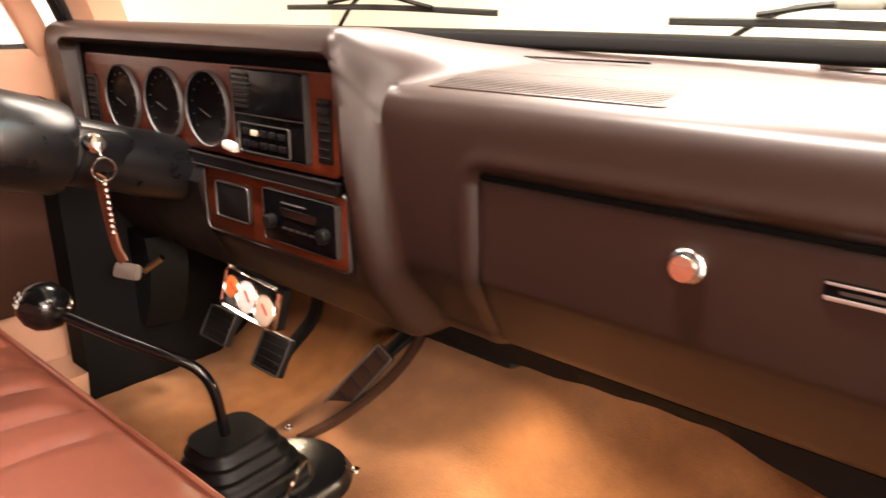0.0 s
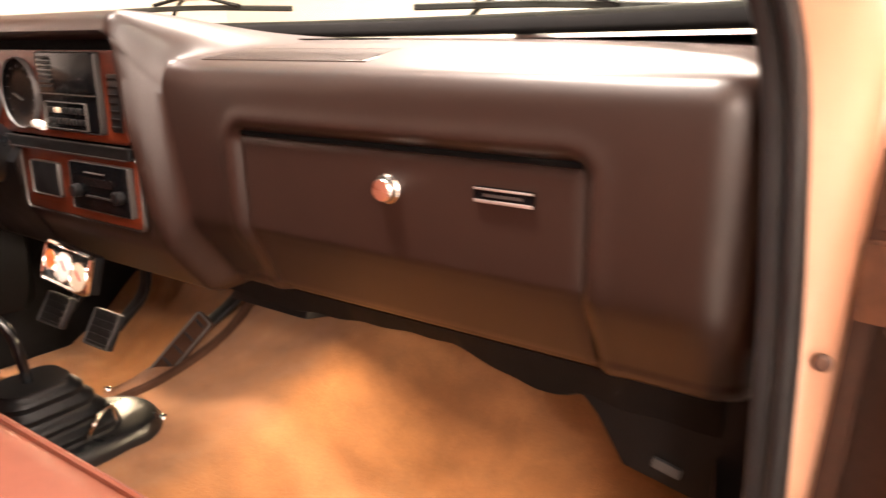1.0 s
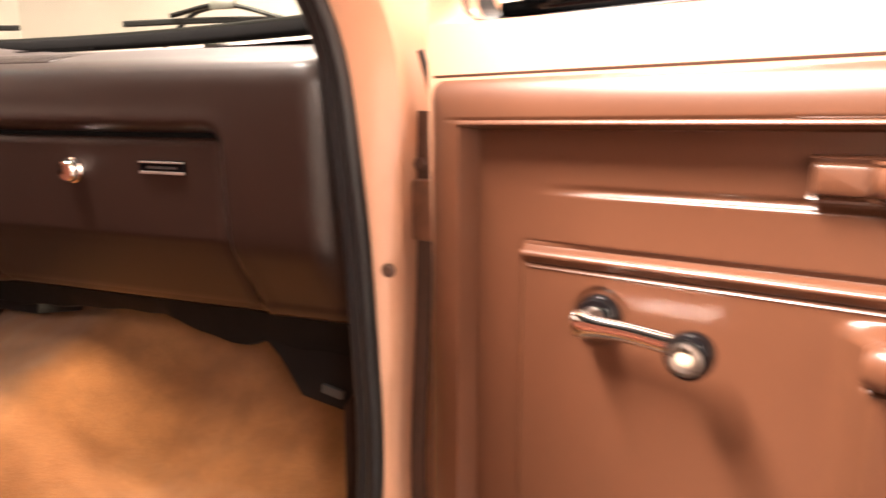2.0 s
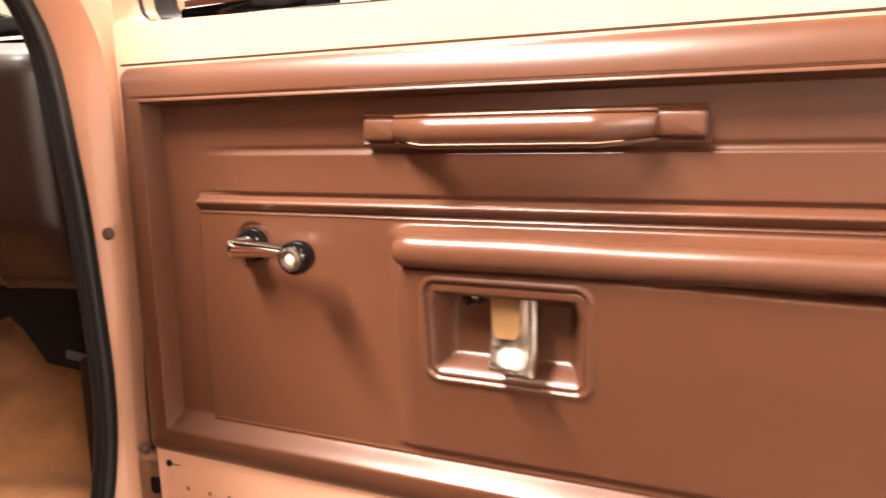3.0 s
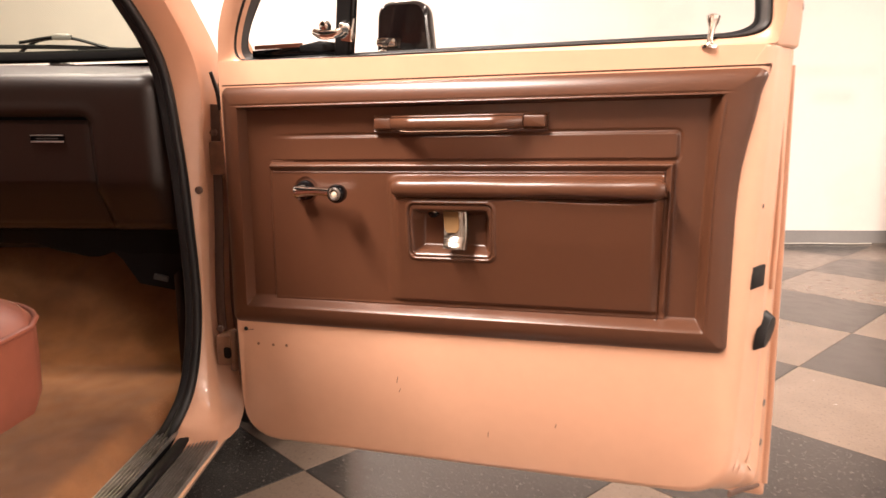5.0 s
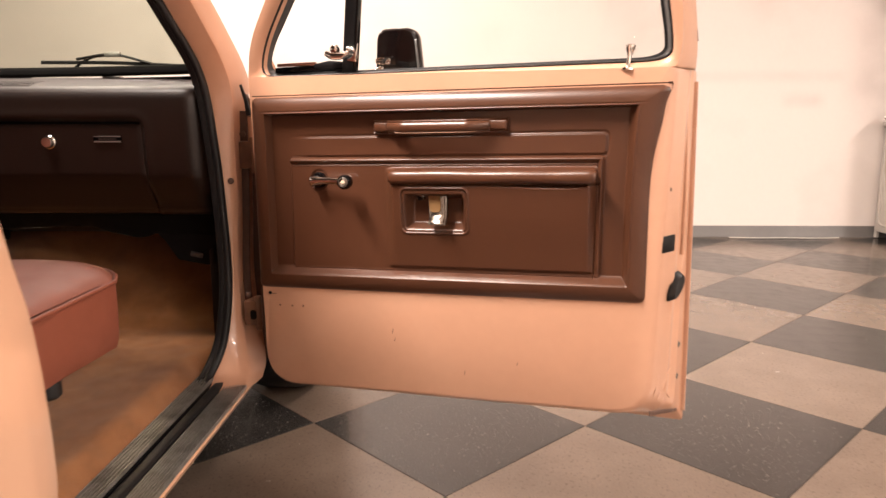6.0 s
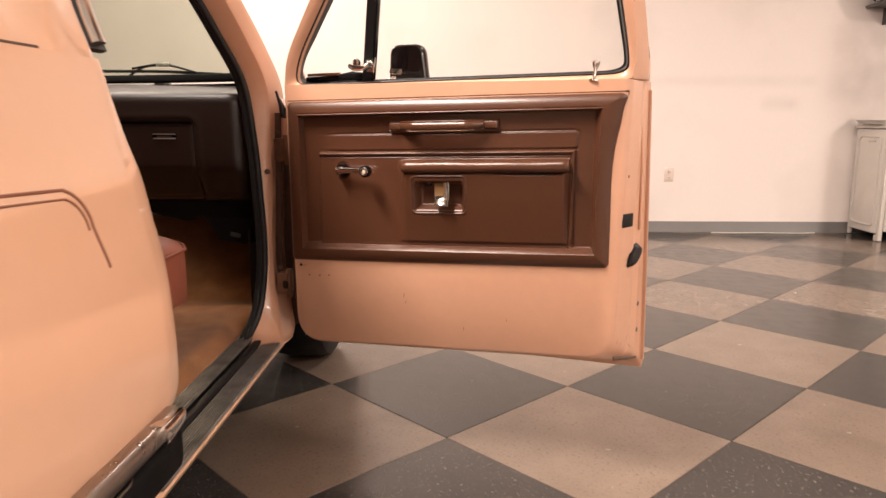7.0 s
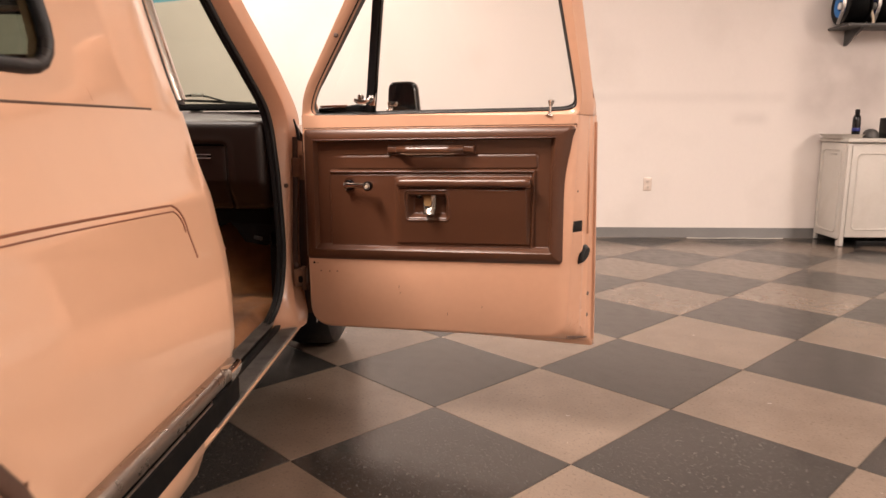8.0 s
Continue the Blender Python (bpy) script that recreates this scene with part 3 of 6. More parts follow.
for off, w, mat in ((0.0, 0.0045, PINSTRIPE), (0.011, 0.0030, PINSTRIPE)):
    pts = [(-3.0, 0.893 - off), (-2.0, 0.892 - off), (-1.60, 0.888 - off), (-1.30, 0.878 - off), (-1.17, 0.873 - off)]
    for k in range(1, 7):
        a = radians(90 * k / 6)
        pts.append((-1.17 + (0.055 - off) * math.sin(a), 0.873 - off - (0.055 - off) * (1 - math.cos(a))))
    pts += [(-1.108, 0.79), (-1.104, 0.765)] if not off else []
    dense = [(p.x, p.y) for p in curve([(y, z, 0) for y, z in pts], 4)]
    part("pinstripe", sweep([(SIDE(z) + 0.004 * math.sin(max(0, (BY - 0.016 - y) / 0.093) / 8) + wave(y, z) + edge_roll(y, z) + 0.0006, y, z) for y, z in dense], rrect(w, 0.0025, 0.0008, 1), (1, 0, 0)), mat, truck, "raised brown body pinstripe")
bar = [(-0.407, -0.995, 0.508), (-0.400, -1.015, 0.510), (-0.400, -1.10, 0.510), (-0.402, -1.6, 0.513), (-0.406, -2.2, 0.515), (-0.41, -2.9, 0.517)]
trim = part("rocker_trim", sweep(bar, rrect(0.031, 0.032, 0.011, 4)), DARKCHROME, truck, "weathered chrome lower body trim with black insert")
part("trim_tip", sweep([(-0.398, -0.988, 0.508), (-0.394, -1.005, 0.510), (-0.392, -1.045, 0.511), (-0.393, -1.075, 0.511)], lambda t: rrect(0.027 + 0.006 * t, 0.022 + 0.011 * t, 0.009, 4)), CHROME, trim, "bright chrome trim tip")
part("trim_bead", sweep([(x + 0.014, y - 0.16, z - 0.0175) for x, y, z in bar], rrect(0.004, 0.004, 0.0015, 2)), DARKCHROME, trim, "thin dull edge under the trim")
part("trim_insert", sweep([(x + 0.001, y - 0.006, z - 0.047) for x, y, z in bar], lambda t: rrect(0.034, 0.058, 0.012, 4)), SEALBLACK, trim, "broad black rubber trim insert")
part("rocker_panel", loft([[(-0.62, y, 0.20), (-0.575, y, 0.20), (-0.532, y, 0.24), (-0.496, y, 0.280), (-0.492, y, 0.291), (-0.500, y, 0.297), (-0.66, y, 0.297), (-0.66, y, 0.24)] for y in (0.125, 0.0, -0.3, -0.6, -0.9, -1.5, -2.9)]), PAINT, truck, "tan rocker panel under the door opening")
part("lower_quarter", sheet([[(x - 0.05 * step(-1.16, -1.07, y), y, z) for x, z in ((-0.420, 0.46), (-0.408, 0.43), (-0.410, 0.39), (-0.428, 0.34), (-0.466, 0.295), (-0.52, 0.26))] for y in (-1.07, -1.09, -1.12, -1.16, -1.25, -1.4, -1.6)]), PAINT, truck, "tan body under the chrome trim")
part("rocker_panel", loft([[(2 * TX + 0.62, y, 0.20), (2 * TX + 0.49, y, 0.22), (2 * TX + 0.44, y, 0.42), (2 * TX + 0.66, y, 0.42)] for y in (0.9, -0.9, -2.9)]), PAINT, truck)
part("inner_quarter", sheet([[(-0.52, y, z) for z in (0.24, 0.40, 0.60)] for y in (-0.95, -1.6, -2.9)]), JAMB, truck)


# ridged scuff plates with a dark channel between
def scuff(x0, x1, y0, y1, z, ridges):
    prof = [(x0, z - 0.004), (x0, z)]
    for i in range(ridges):
        c = x0 + (x1 - x0) * (i + 0.5) / ridges
        w = (x1 - x0) / ridges * 0.32
        prof += [(c - w, z), (c - w * 0.7, z + 0.0034), (c + w * 0.7, z + 0.0034), (c + w, z)]
    prof += [(x1, z), (x1, z - 0.004)]
    return loft([[(x, y, h) for x, h in prof] for y in (y0, y0 - 0.004, (y0 + y1) / 2, y1)])


part("scuff_plate", scuff(-0.548, -0.4935, -0.015, -0.85, 0.3015, 9), SCUFF, truck, "worn ridged aluminium scuff plate", smooth=False)
part("scuff_plate", scuff(-0.624, -0.580, 0.00, -0.86, 0.316, 6), SCUFF, truck, "worn ridged aluminium scuff plate", smooth=False)
part("sill_seal", sweep([(-0.564, 0.02, 0.302), (-0.564, -0.4, 0.301), (-0.565, -0.87, 0.301)], rrect(0.026, 0.016, 0.006, 3)), RUBBER, truck, "black rubber sill seal")
part("inner_sill", rbox((0.046, 1.2, 0.05), 0.004, pose(-0.602, -0.45, 0.2865)), BLACK, truck)

# hinge pillar and windscreen pillar: one painted band, in front of it the seal
pillar_in = curve([(-0.600, -0.06, 0.300), (-0.590, 0.020, 0.325), (-0.570, 0.075, 0.40), (-0.558, 0.10, 0.55), (-0.564, 0.102, 0.75), (-0.574, 0.100, 0.90), (-0.594, 0.090, 1.06), (-0.640, 0.030, 1.19), (-0.690, -0.045, 1.32), (-0.735, -0.115, 1.45), (-0.78, -0.19, 1.59)], 6)
pillar_out = curve([(-0.492, -0.03, 0.298), (-0.504, 0.050, 0.320), (-0.527, 0.100, 0.40), (-0.540, 0.115, 0.55), (-0.533, 0.120, 0.75), (-0.529, 0.118, 0.90), (-0.528, 0.105, 1.05), (-0.562, 0.040, 1.18), (-0.610, -0.035, 1.31), (-0.662, -0.105, 1.44), (-0.70, -0.18, 1.59)], 6)
for flip in (False, True):
    rows = []
    for a, b in zip(pillar_in, pillar_out):
        d = b - a
        row = [a + Vector((-0.03, 0.03, 0)), a, a + d * 0.06 + Vector((0, -0.010, 0)), a + d * 0.5 + Vector((0.002, -0.014, 0)), a + d * 0.90 + Vector((0.002, -0.008, 0)), b, b + Vector((0.001, 0.02, 0)), b + Vector((0.012, 0.046, 0)), b + Vector((0.016, 0.09, 0)), a + Vector((-0.02, 0.10, 0))]
        rows.append([mirrored(p) for p in row] if flip else row)
    pil = part("hinge_pillar", loft(rows), JAMB, truck, "tan painted hinge and windscreen pillar")
    seal = [a + Vector((0.000, -0.018, 0.0)) for a in pillar_in]
    lip = [a + Vector((-0.017, -0.012, 0.0)) for a in pillar_in]
    if flip:
        seal, lip = [mirrored(p) for p in seal], [mirrored(p) for p in lip]
    part("door_seal", sweep(seal, ring(0.010, 14, 0.010), (0, 1, 0)), RUBBER, pil, "black rubber door seal")
    part("seal_lip", sweep(lip, rrect(0.018, 0.014, 0.005, 3), (0, 1, 0)), RUBBER, pil, "black rubber seal lip")
    if not flip:
        # added strip: the shade on the pillar's side, put into its brown
        part("jamb_recess", sweep([b + Vector((0.011, 0.026, 0)) for b in pillar_out if 0.43 < b.z < 1.0], rrect(0.020, 0.006, 0.002, 2), (0, 1, 0)), GAPBROWN, pil, "dull brown strip painting the shade beside the hinges")
        for p in ((-0.541, 0.094, 0.803), (-0.5220, 0.1535, 0.924)):
            part("pillar_bolt", lathe([(0.008, 0), (0.008, 0.003), (0.005, 0.005)], 12, m=pose(*p, 90, 0, 0)), GAPBROWN, pil, "dark door switch bolt", smooth=False)
        part("hinge_plate", rbox((0.036, 0.012, 0.062), 0.004, pose(-0.512, 0.166, 0.930)), JAMB, pil, "tan painted hinge plate")
        for z, x, y, h in ((0.462, -0.502, 0.104, 0.066), (0.866, -0.508, 0.150, 0.070)):
            hinge = part("door_hinge", rbox((0.034, 0.050, h), 0.006, pose(x, y, z, 0, 0, -10)), HINGE, pil, "tan painted steel door hinge")
            part("hinge_pin", lathe([(0.007, -0.045), (0.009, -0.042), (0.009, 0.042), (0.007, 0.045)], 14, m=pose(x + 0.016, y - 0.016, z)), HINGE, hinge)
            part("hinge_bolt", lathe([(0.008, 0), (0.008, 0.004), (0.005, 0.006)], 6, m=pose(x - 0.006, y - 0.026, z + 0.5 * h + 0.018, 90, 0, 0)), GAPBROWN, hinge, "dull hinge bolt", smooth=False)
            if z < 0.6:
                part("hinge_hole", plate(rrect(0.017, 0.025, 0.006, 3), 0.002, 0.0005, pose(-0.497, 0.0788, z - 0.003, 0, 0, -10) @ FRONT), BLACK, hinge, "dark hole in the hinge", smooth=False)
# tan jamb coloured dull brown to paint the shade of the hinge gap
part("fender_jamb", sweep([(-0.485, 0.205, 0.30), (-0.485, 0.205, 0.6), (-0.487, 0.205, 0.98)], rrect(0.125, 0.02, 0.004, 2), (0, 1, 0)), GAPBROWN, truck, "fender jamb with the hinge gap's shade in its brown")
part("pillar_gap_seal", sweep([(-0.500, 0.136, 0.965), (-0.504, 0.132, 1.00), (-0.512, 0.120, 1.040)], lambda t: rrect(0.012 - 0.006 * t, 0.010, 0.003, 2), (0, 1, 0)), RUBBER, truck, "black gap seal at the pillar foot")

# front of the body: fenders, bonnet, cowl, wheels
for flip in (False, True):
    rows = []
    for y in (0.16, 0.35, 0.45, 0.60, 0.80, 1.00, 1.15, 1.25, 1.6):
        arch = math.sqrt(max(0, 0.43 ** 2 - (y - 0.80) ** 2))
        low = max(0.27, 0.36 + arch) if abs(y - 0.8) < 0.43 else 0.27
        row = [(-0.46 if i < 8 else -0.46 - 0.05 * (i - 7), y, low + (1.02 - low) * i / 8 if i < 9 else 1.02 + 0.004 * (i - 8)) for i in range(11)]
        rows.append([mirrored(p) for p in row] if flip else row)
    part("front_fender", sheet(rows), PAINT, truck, "tan front fender")
part("bonnet", sheet([[(TX + dx, y, 1.030 + 0.022 * (1 - (dx / 0.75) ** 2) - 0.03 * (y - 0.5)) for dx in (-0.78, -0.5, -0.2, 0, 0.2, 0.5, 0.78)] for y in (0.47, 0.6, 1.0, 1.5, 1.6)]), PAINT, truck, "tan bonnet")
part("grille_panel", slab(2 * TX + 0.46, -0.46, 1.58, 1.62, 0.35, 1.0), BLACK, truck)


def wheel(x, y, flip=1):
    m = pose(x, y, 0.36, 0, 90 * flip, 0)
    w = part("wheel", lathe([(0.06, -0.09), (0.185, -0.10), (0.20, -0.09), (0.20, 0.09), (0.185, 0.10), (0.17, 0.06), (0.06, 0.05)], 32), CHROME, truck, m=m)
    t = part("tyre", lathe([(0.20, -0.10), (0.25, -0.118), (0.32, -0.118), (0.35, -0.10), (0.36, -0.06), (0.36, 0.06), (0.35, 0.10), (0.32, 0.118), (0.25, 0.118), (0.20, 0.10)], 48), RUBBER, w, "black tyre", m=m)
    return w


wheel(-0.585, 0.80)
wheel(2 * TX + 0.585, 0.80, -1)
wheel(-0.60, -2.06)
wheel(2 * TX + 0.60, -2.06, -1)
part("front_axle", tube([(-0.60, 0.8, 0.36), (2 * TX + 0.60, 0.8, 0.36)], 0.04), BLACK, truck)
part("chassis_rail", rbox((0.10, 4.6, 0.12), 0.01, pose(-0.86, -0.7, 0.26)), BLACK, truck)
part("chassis_rail", rbox((0.10, 4.6, 0.12), 0.01, pose(2 * TX + 0.86, -0.7, 0.26)), BLACK, truck)

# roof, rear wall, windscreen
part("roof", loft([[(x, y, z + h) for x, z in [(-0.672, 1.58), (-0.70, 1.615), (-0.85, 1.645), (TX, 1.665), (2 * TX + 0.85, 1.645), (2 * TX + 0.70, 1.615), (2 * TX + 0.672, 1.58), (2 * TX + 0.72, 1.575), (TX, 1.63), (-0.72, 1.575)]] for y, h in ((-0.16, -0.02), (-0.30, 0.0), (-1.0, 0.01), (-2.5, 0.0), (-3.05, -0.03))]), PAINT, truck, "tan roof")
part("headliner", sheet([[(x, y, z - 0.03) for x, z in [(-0.70, 1.575), (-0.85, 1.60), (TX, 1.63), (2 * TX + 0.85, 1.60), (2 * TX + 0.70, 1.575)]] for y in (-0.20, -1.0, -3.0)]), HEADLINER, truck, "dark brown headliner")
part("rear_wall", sheet([[(x, -3.03, z) for x in (2 * TX + 0.47, TX, -0.47)] for z in (0.3, 0.9, 1.62)]), PAINT, truck)
screen_rows = []
for i in range(13):
    t = 0.69 * i / 8 if i < 9 else 0.69 + 0.31 * (i - 8) / 4
    row = []
    for k in range(13):
        u = k / 6 - 1
        half = 0.785 - 0.155 * t
        bow = 0.14 * (1 - u * u)
        row.append((TX + half * u, (0.205 + bow * 1.15) * (1 - t) + (-0.185 + bow * 1.45) * t, 1.072 + 0.518 * t))
    screen_rows.append(row)
screen = part("windscreen", sheet(screen_rows[:9]), GREENISH, truck, "lightly green tinted windscreen")
band = part("shade_band", sheet(screen_rows[8:]), SHADEBAND, screen, "blue-green shade band at the top of the windscreen")
screen.visible_shadow = band.visible_shadow = False
part("screen_gasket", sweep([Vector(p) + Vector((0, -0.004, 0.014)) for p in screen_rows[0]], rrect(0.024, 0.026, 0.008, 3)), SEALBLACK, screen, "black rubber windscreen gasket")
part("cowl", sheet([[Vector(p) + Vector((0, dy, dz)) for p in screen_rows[0]] for dy, dz in ((0.0, -0.004), (0.05, -0.006), (0.14, -0.018), (0.26, -0.035))]), BLACK, truck, "dark cowl panel under the wipers")


def wiper(x0, x1, z0, z1, y, pivot):
    top = max(z0, z1) + 0.010
    arm = part("wiper", tube(curve([pivot, (pivot[0] * 0.5 + (x0 + x1) / 4, pivot[1] * 0.5 + y / 2, top + 0.002), ((x0 + x1) / 2, y - 0.004, top + 0.010)], 6), 0.004, 8), BLACK, truck, "black windscreen wiper")
    part("wiper_blade", sweep(curve([(x0, y, z0), ((x0 + x1) / 2, y, (z0 + z1) / 2 + 0.004), (x1, y, z1)], 8), rrect(0.006, 0.010, 0.002, 1)), RUBBER, arm)
    part("blade_bridge", tube(curve([(x0 * 0.75 + x1 * 0.25, y - 0.006, z0 + 0.008), ((x0 + x1) / 2, y - 0.008, top + 0.010), (x0 * 0.25 + x1 * 0.75, y - 0.006, z1 + 0.008)], 8), 0.004, 6), BLACK, arm)
    part("bridge_clip", rbox((0.045, 0.012, 0.014), 0.003, pose((x0 + x1) / 2, y - 0.008, top + 0.010)), DULLSTEEL, arm)


wiper(-1.15, -0.73, 1.114, 1.102, 0.355, (-1.11, 0.40, 1.080))
wiper(-1.95, -1.44, 1.130, 1.122, 0.39, (-1.87, 0.44, 1.080))
part("pillar_chrome", sweep([(SIDE(z) - 0.004, BY + 0.022, z) for z in (1.07, 1.10, 1.2, 1.3, 1.4, 1.5, 1.58)], rrect(0.034, 0.018, 0.008, 4), (1, 0, 0)), CHROME, truck, "chrome pillar trim strip")
part("strip_backing", sweep([(SIDE(z) - 0.013, BY + 0.022, z) for z in (1.06, 1.10, 1.2, 1.3, 1.4, 1.5, 1.58)], rrect(0.060, 0.012, 0.003, 2), (1, 0, 0)), RUBBER, truck, "black rubber behind the chrome strip")


# ---- the open passenger door; its own axes: s to the lock edge, y outward, z up ----
DM = pose(-0.445, 0.006, 0, 0, 0, -18.0)


def top_z(s):
    return 1.0065 + 0.0170 * s


def low_z(s):
    return 0.551 + 0.0412 * s


def lock_s(z):
    return along([(0.60, 0.902), (0.80, 0.900), (0.843, 0.901), (0.879, 0.904), (0.915, 0.910), (0.949, 0.917), (0.983, 0.922), (1.022, 0.931)], z)


SEAT_Y = 0.006  # the sunk floor of the trim panel


def on_panel(a, b, out):
    """A place on the trim panel: a along it, b up it (0 to 0.43), out into the cab."""
    s = a
    for _ in range(3):
        z = low_z(s) + (top_z(s) - low_z(s)) * b / 0.43
        s = a + (lock_s(z) - 0.902) * step(0.840, 0.902, a)
    return Vector((s, SEAT_Y - out, z))


def rise(d):
    """Padded roll of the rim, from its edge inwards."""
    k = 1 - min(1.0, max(0.0, d / 0.040))
    return max(0.006, 0.0245 * (1 - k ** 2.2) ** 0.4545)


LIP = [(0.0345, 1.0), (0.0362, 1.05), (0.0378, 1.05), (0.0390, 0.90), (0.0402, 0.35), (0.0415, 0.06), (0.0430, 0.0)]


def tray_wall(d, crest, foot):
    """Inner slope of the rim: 1 on the crest, 0 on the floor, both ends eased."""
    k = min(1.0, max(0.0, (foot - d) / (foot - crest)))
    return k * k * (3 - 2 * k) * 0.5 + k * 0.5


def panel_height(a, b):
    dl, dr, db, dt = a + 0.008, 0.902 - a, b, 0.43 - b
    # padded rim with a crisp upper lip and sloped inner walls
    lip = along(LIP, dt)
    if min(dl, dr) < 0.043:
        lip = min(lip, 1.0)
    wall = max(lip, tray_wall(dl, 0.0445, 0.0485), tray_wall(dr, 0.037, 0.051), tray_wall(db, 0.036, 0.054))
    edge = min(dl, dr, db, dt)
    for u in (dl, dr):
        for v in (db, dt):
            if u < 0.016 and v < 0.016:
                edge = min(edge, 0.016 - math.hypot(0.016 - u, 0.016 - v))
    h = rise(edge) * wall
    if dt < 0.05:
        h -= 0.0014 * math.exp(-((dt - 0.0340) / 0.0010) ** 2) * step(0.02, 0.05, min(dl, dr))
    if dr < 0.05:
        h -= 0.0010 * math.exp(-((dr - 0.0350) / 0.0011) ** 2) * step(0.03, 0.05, min(db, dt))
    # upper strip with a pressed groove round it
    g = box_gap(a, b, 0.070, 0.810, 0.300, 0.3385, 0.006)
    ends = step(0.085, 0.17, a)
    h += ends * (0.0020 * step(0.0015, -0.0015, g) - 0.0019 * math.exp(-((g - 0.0042) / 0.0026) ** 2))
    # raised field: bead along the top and the lock side
    g = box_gap(a, b, 0.0885, 0.8085, 0.0505, 0.2955, 0.005)
    h += 0.0050 * step(0.0015, -0.0030, g)
    gt = max(b - 0.2955, a - 0.8085)
    if g < 0.004:
        h += 0.0048 * math.exp(-((gt + 0.0055) / 0.0042) ** 2) * step(0.0886, 0.0905, a) * step(0.055, 0.075, b)
        h -= 0.0022 * math.exp(-((gt + 0.0132) / 0.0013) ** 2) * step(0.094, 0.098, a)
        h += 0.0009 * math.exp(-((gt + 0.0158) / 0.0012) ** 2) * step(0.094, 0.098, a)
    elif b > 0.29:
        h -= 0.0015 * math.exp(-((g - 0.003) / 0.0016) ** 2) * step(0.06, 0.09, a) * step(0.83, 0.81, a)
    # map pocket: stands out most under the armrest and leans in towards its foot
    k = step(0.322, 0.362, a) ** 1.5 * (1 - step(0.781, 0.8005, a)) * step(0.0560, 0.0640, b) * step(0.276, 0.262, b)
    h += k * along([(0.056, 0.005), (0.10, 0.0105), (0.17, 0.0205), (0.235, 0.0280), (0.27, 0.0280)], b)
    sag = step(0.55, 0.72, a) * step(0.80, 0.74, a)
    h -= (0.005 + 0.010 * sag) * math.exp(-((b - 0.2395 + 0.0015 * sag) / (0.0013 + 0.0014 * sag)) ** 2) * step(0.350, 0.356, a) * step(0.803, 0.797, a)
    # handle cup
    g = box_gap(a, b, 0.3800, 0.5270, 0.1400, 0.2285, 0.010)
    if g < 0.012:
        h += 0.0022 * math.exp(-((g - 0.0035) / 0.0026) ** 2) - 0.0022 * math.exp(-((g + 0.0002) / 0.0011) ** 2)
        deep = step(-0.001, -0.0200, g + 0.006 * step(0.20, 0.225, b))
        h += (-0.0010 - h) * deep
    # dimple round the crank
    h -= 0.0022 * step(0.0245, 0.0195, math.hypot(a - 0.164, b - 0.248))
    # slow waves of old vinyl
    return h + 0.0004 * math.sin(13 * a + 4 * b) * step(0.05, 0.1, min(dl, dr, db, dt))


def shell_loop(s0, s1b, s1t, zb0, zb1, n, r=0.07):
    outline = rounded([(s0 + 0.016, zb0), (s1b, zb1), (s1t, 1.052), (s0, 1.052)], [0.085, r, 0.004, 0.004], 8)
    return [Vector((s, -n, z)) for s, z in outline]


recess = rounded([(0.016, 0.576), (0.884, 0.612), (0.892, 1.004), (0.016, 0.988)], 0.008, 8)
EDGE_ROWS = [  # y, s at the foot, s at the belt, foot height at the hinge and lock, corner radius
    (0.001, 0.914, 0.931, 0.308, 0.350, 0.075), (0.005, 0.919, 0.936, 0.306, 0.348, 0.075), (0.008, 0.919, 0.936, 0.306, 0.348, 0.075), (0.011, 0.916, 0.933, 0.306, 0.348, 0.075), (0.015, 0.919, 0.937, 0.305, 0.347, 0.075),
    (0.018, 0.923, 0.941, 0.304, 0.346, 0.07), (0.045, 0.936, 0.950, 0.303, 0.338, 0.06), (0.050, 0.9455, 0.957, 0.302, 0.336, 0.055), (0.056, 0.9485, 0.959, 0.302, 0.334, 0.05), (0.060, 0.947, 0.958, 0.302, 0.334, 0.05),
    (0.078, 0.956, 0.962, 0.301, 0.330, 0.045), (0.083, 0.966, 0.965, 0.301, 0.328, 0.042), (0.089, 0.9685, 0.966, 0.301, 0.326, 0.04), (0.094, 0.967, 0.965, 0.301, 0.324, 0.036), (0.112, 0.976, 0.966, 0.300, 0.318, 0.03), (0.120, 0.9775, 0.967, 0.298, 0.314, 0.025),
    (0.124, 0.974, 0.964, 0.298, 0.312, 0.02), (0.130, 0.9855, 0.968, 0.290, 0.296, 0.008), (0.150, 0.9880, 0.970, 0.288, 0.293, 0.008), (0.166, 0.977, 0.962, 0.300, 0.304, 0.02)]
loops = [[Vector((s, 0.035, z)) for s, z in recess], [Vector((s, -0.0035, z)) for s, z in recess], shell_loop(-0.011, 0.905, 0.922, 0.316, 0.360, 0.0035)]
for y, sb, st, z0, z1, r in EDGE_ROWS:
    loops.append(shell_loop(along([(0, -0.014), (0.006, -0.018), (0.02, -0.026), (0.045, -0.033), (0.10, -0.035), (0.13, -0.036), (0.15, -0.036), (0.166, -0.026)], y), sb, st, z0, z1, -y, r))
door = part("passenger_door", loft(loops), JAMB, truck, "open tan passenger door with a brown trim panel", DM)


def on_door(name, bm, mat, label="", smooth=True):
    return part(name, bm, mat, door, label, DM, smooth)


# added brown strip that paints the shade on the door's hinge side
on_door("hinge_face_seal", sweep([(-0.0325, 0.066, z) for z in (0.42, 0.7, 0.98)], rrect(0.056, 0.005, 0.002, 2), (1, 0, 0)), GAPBROWN, "dull brown strip painting shade on the hinge face")


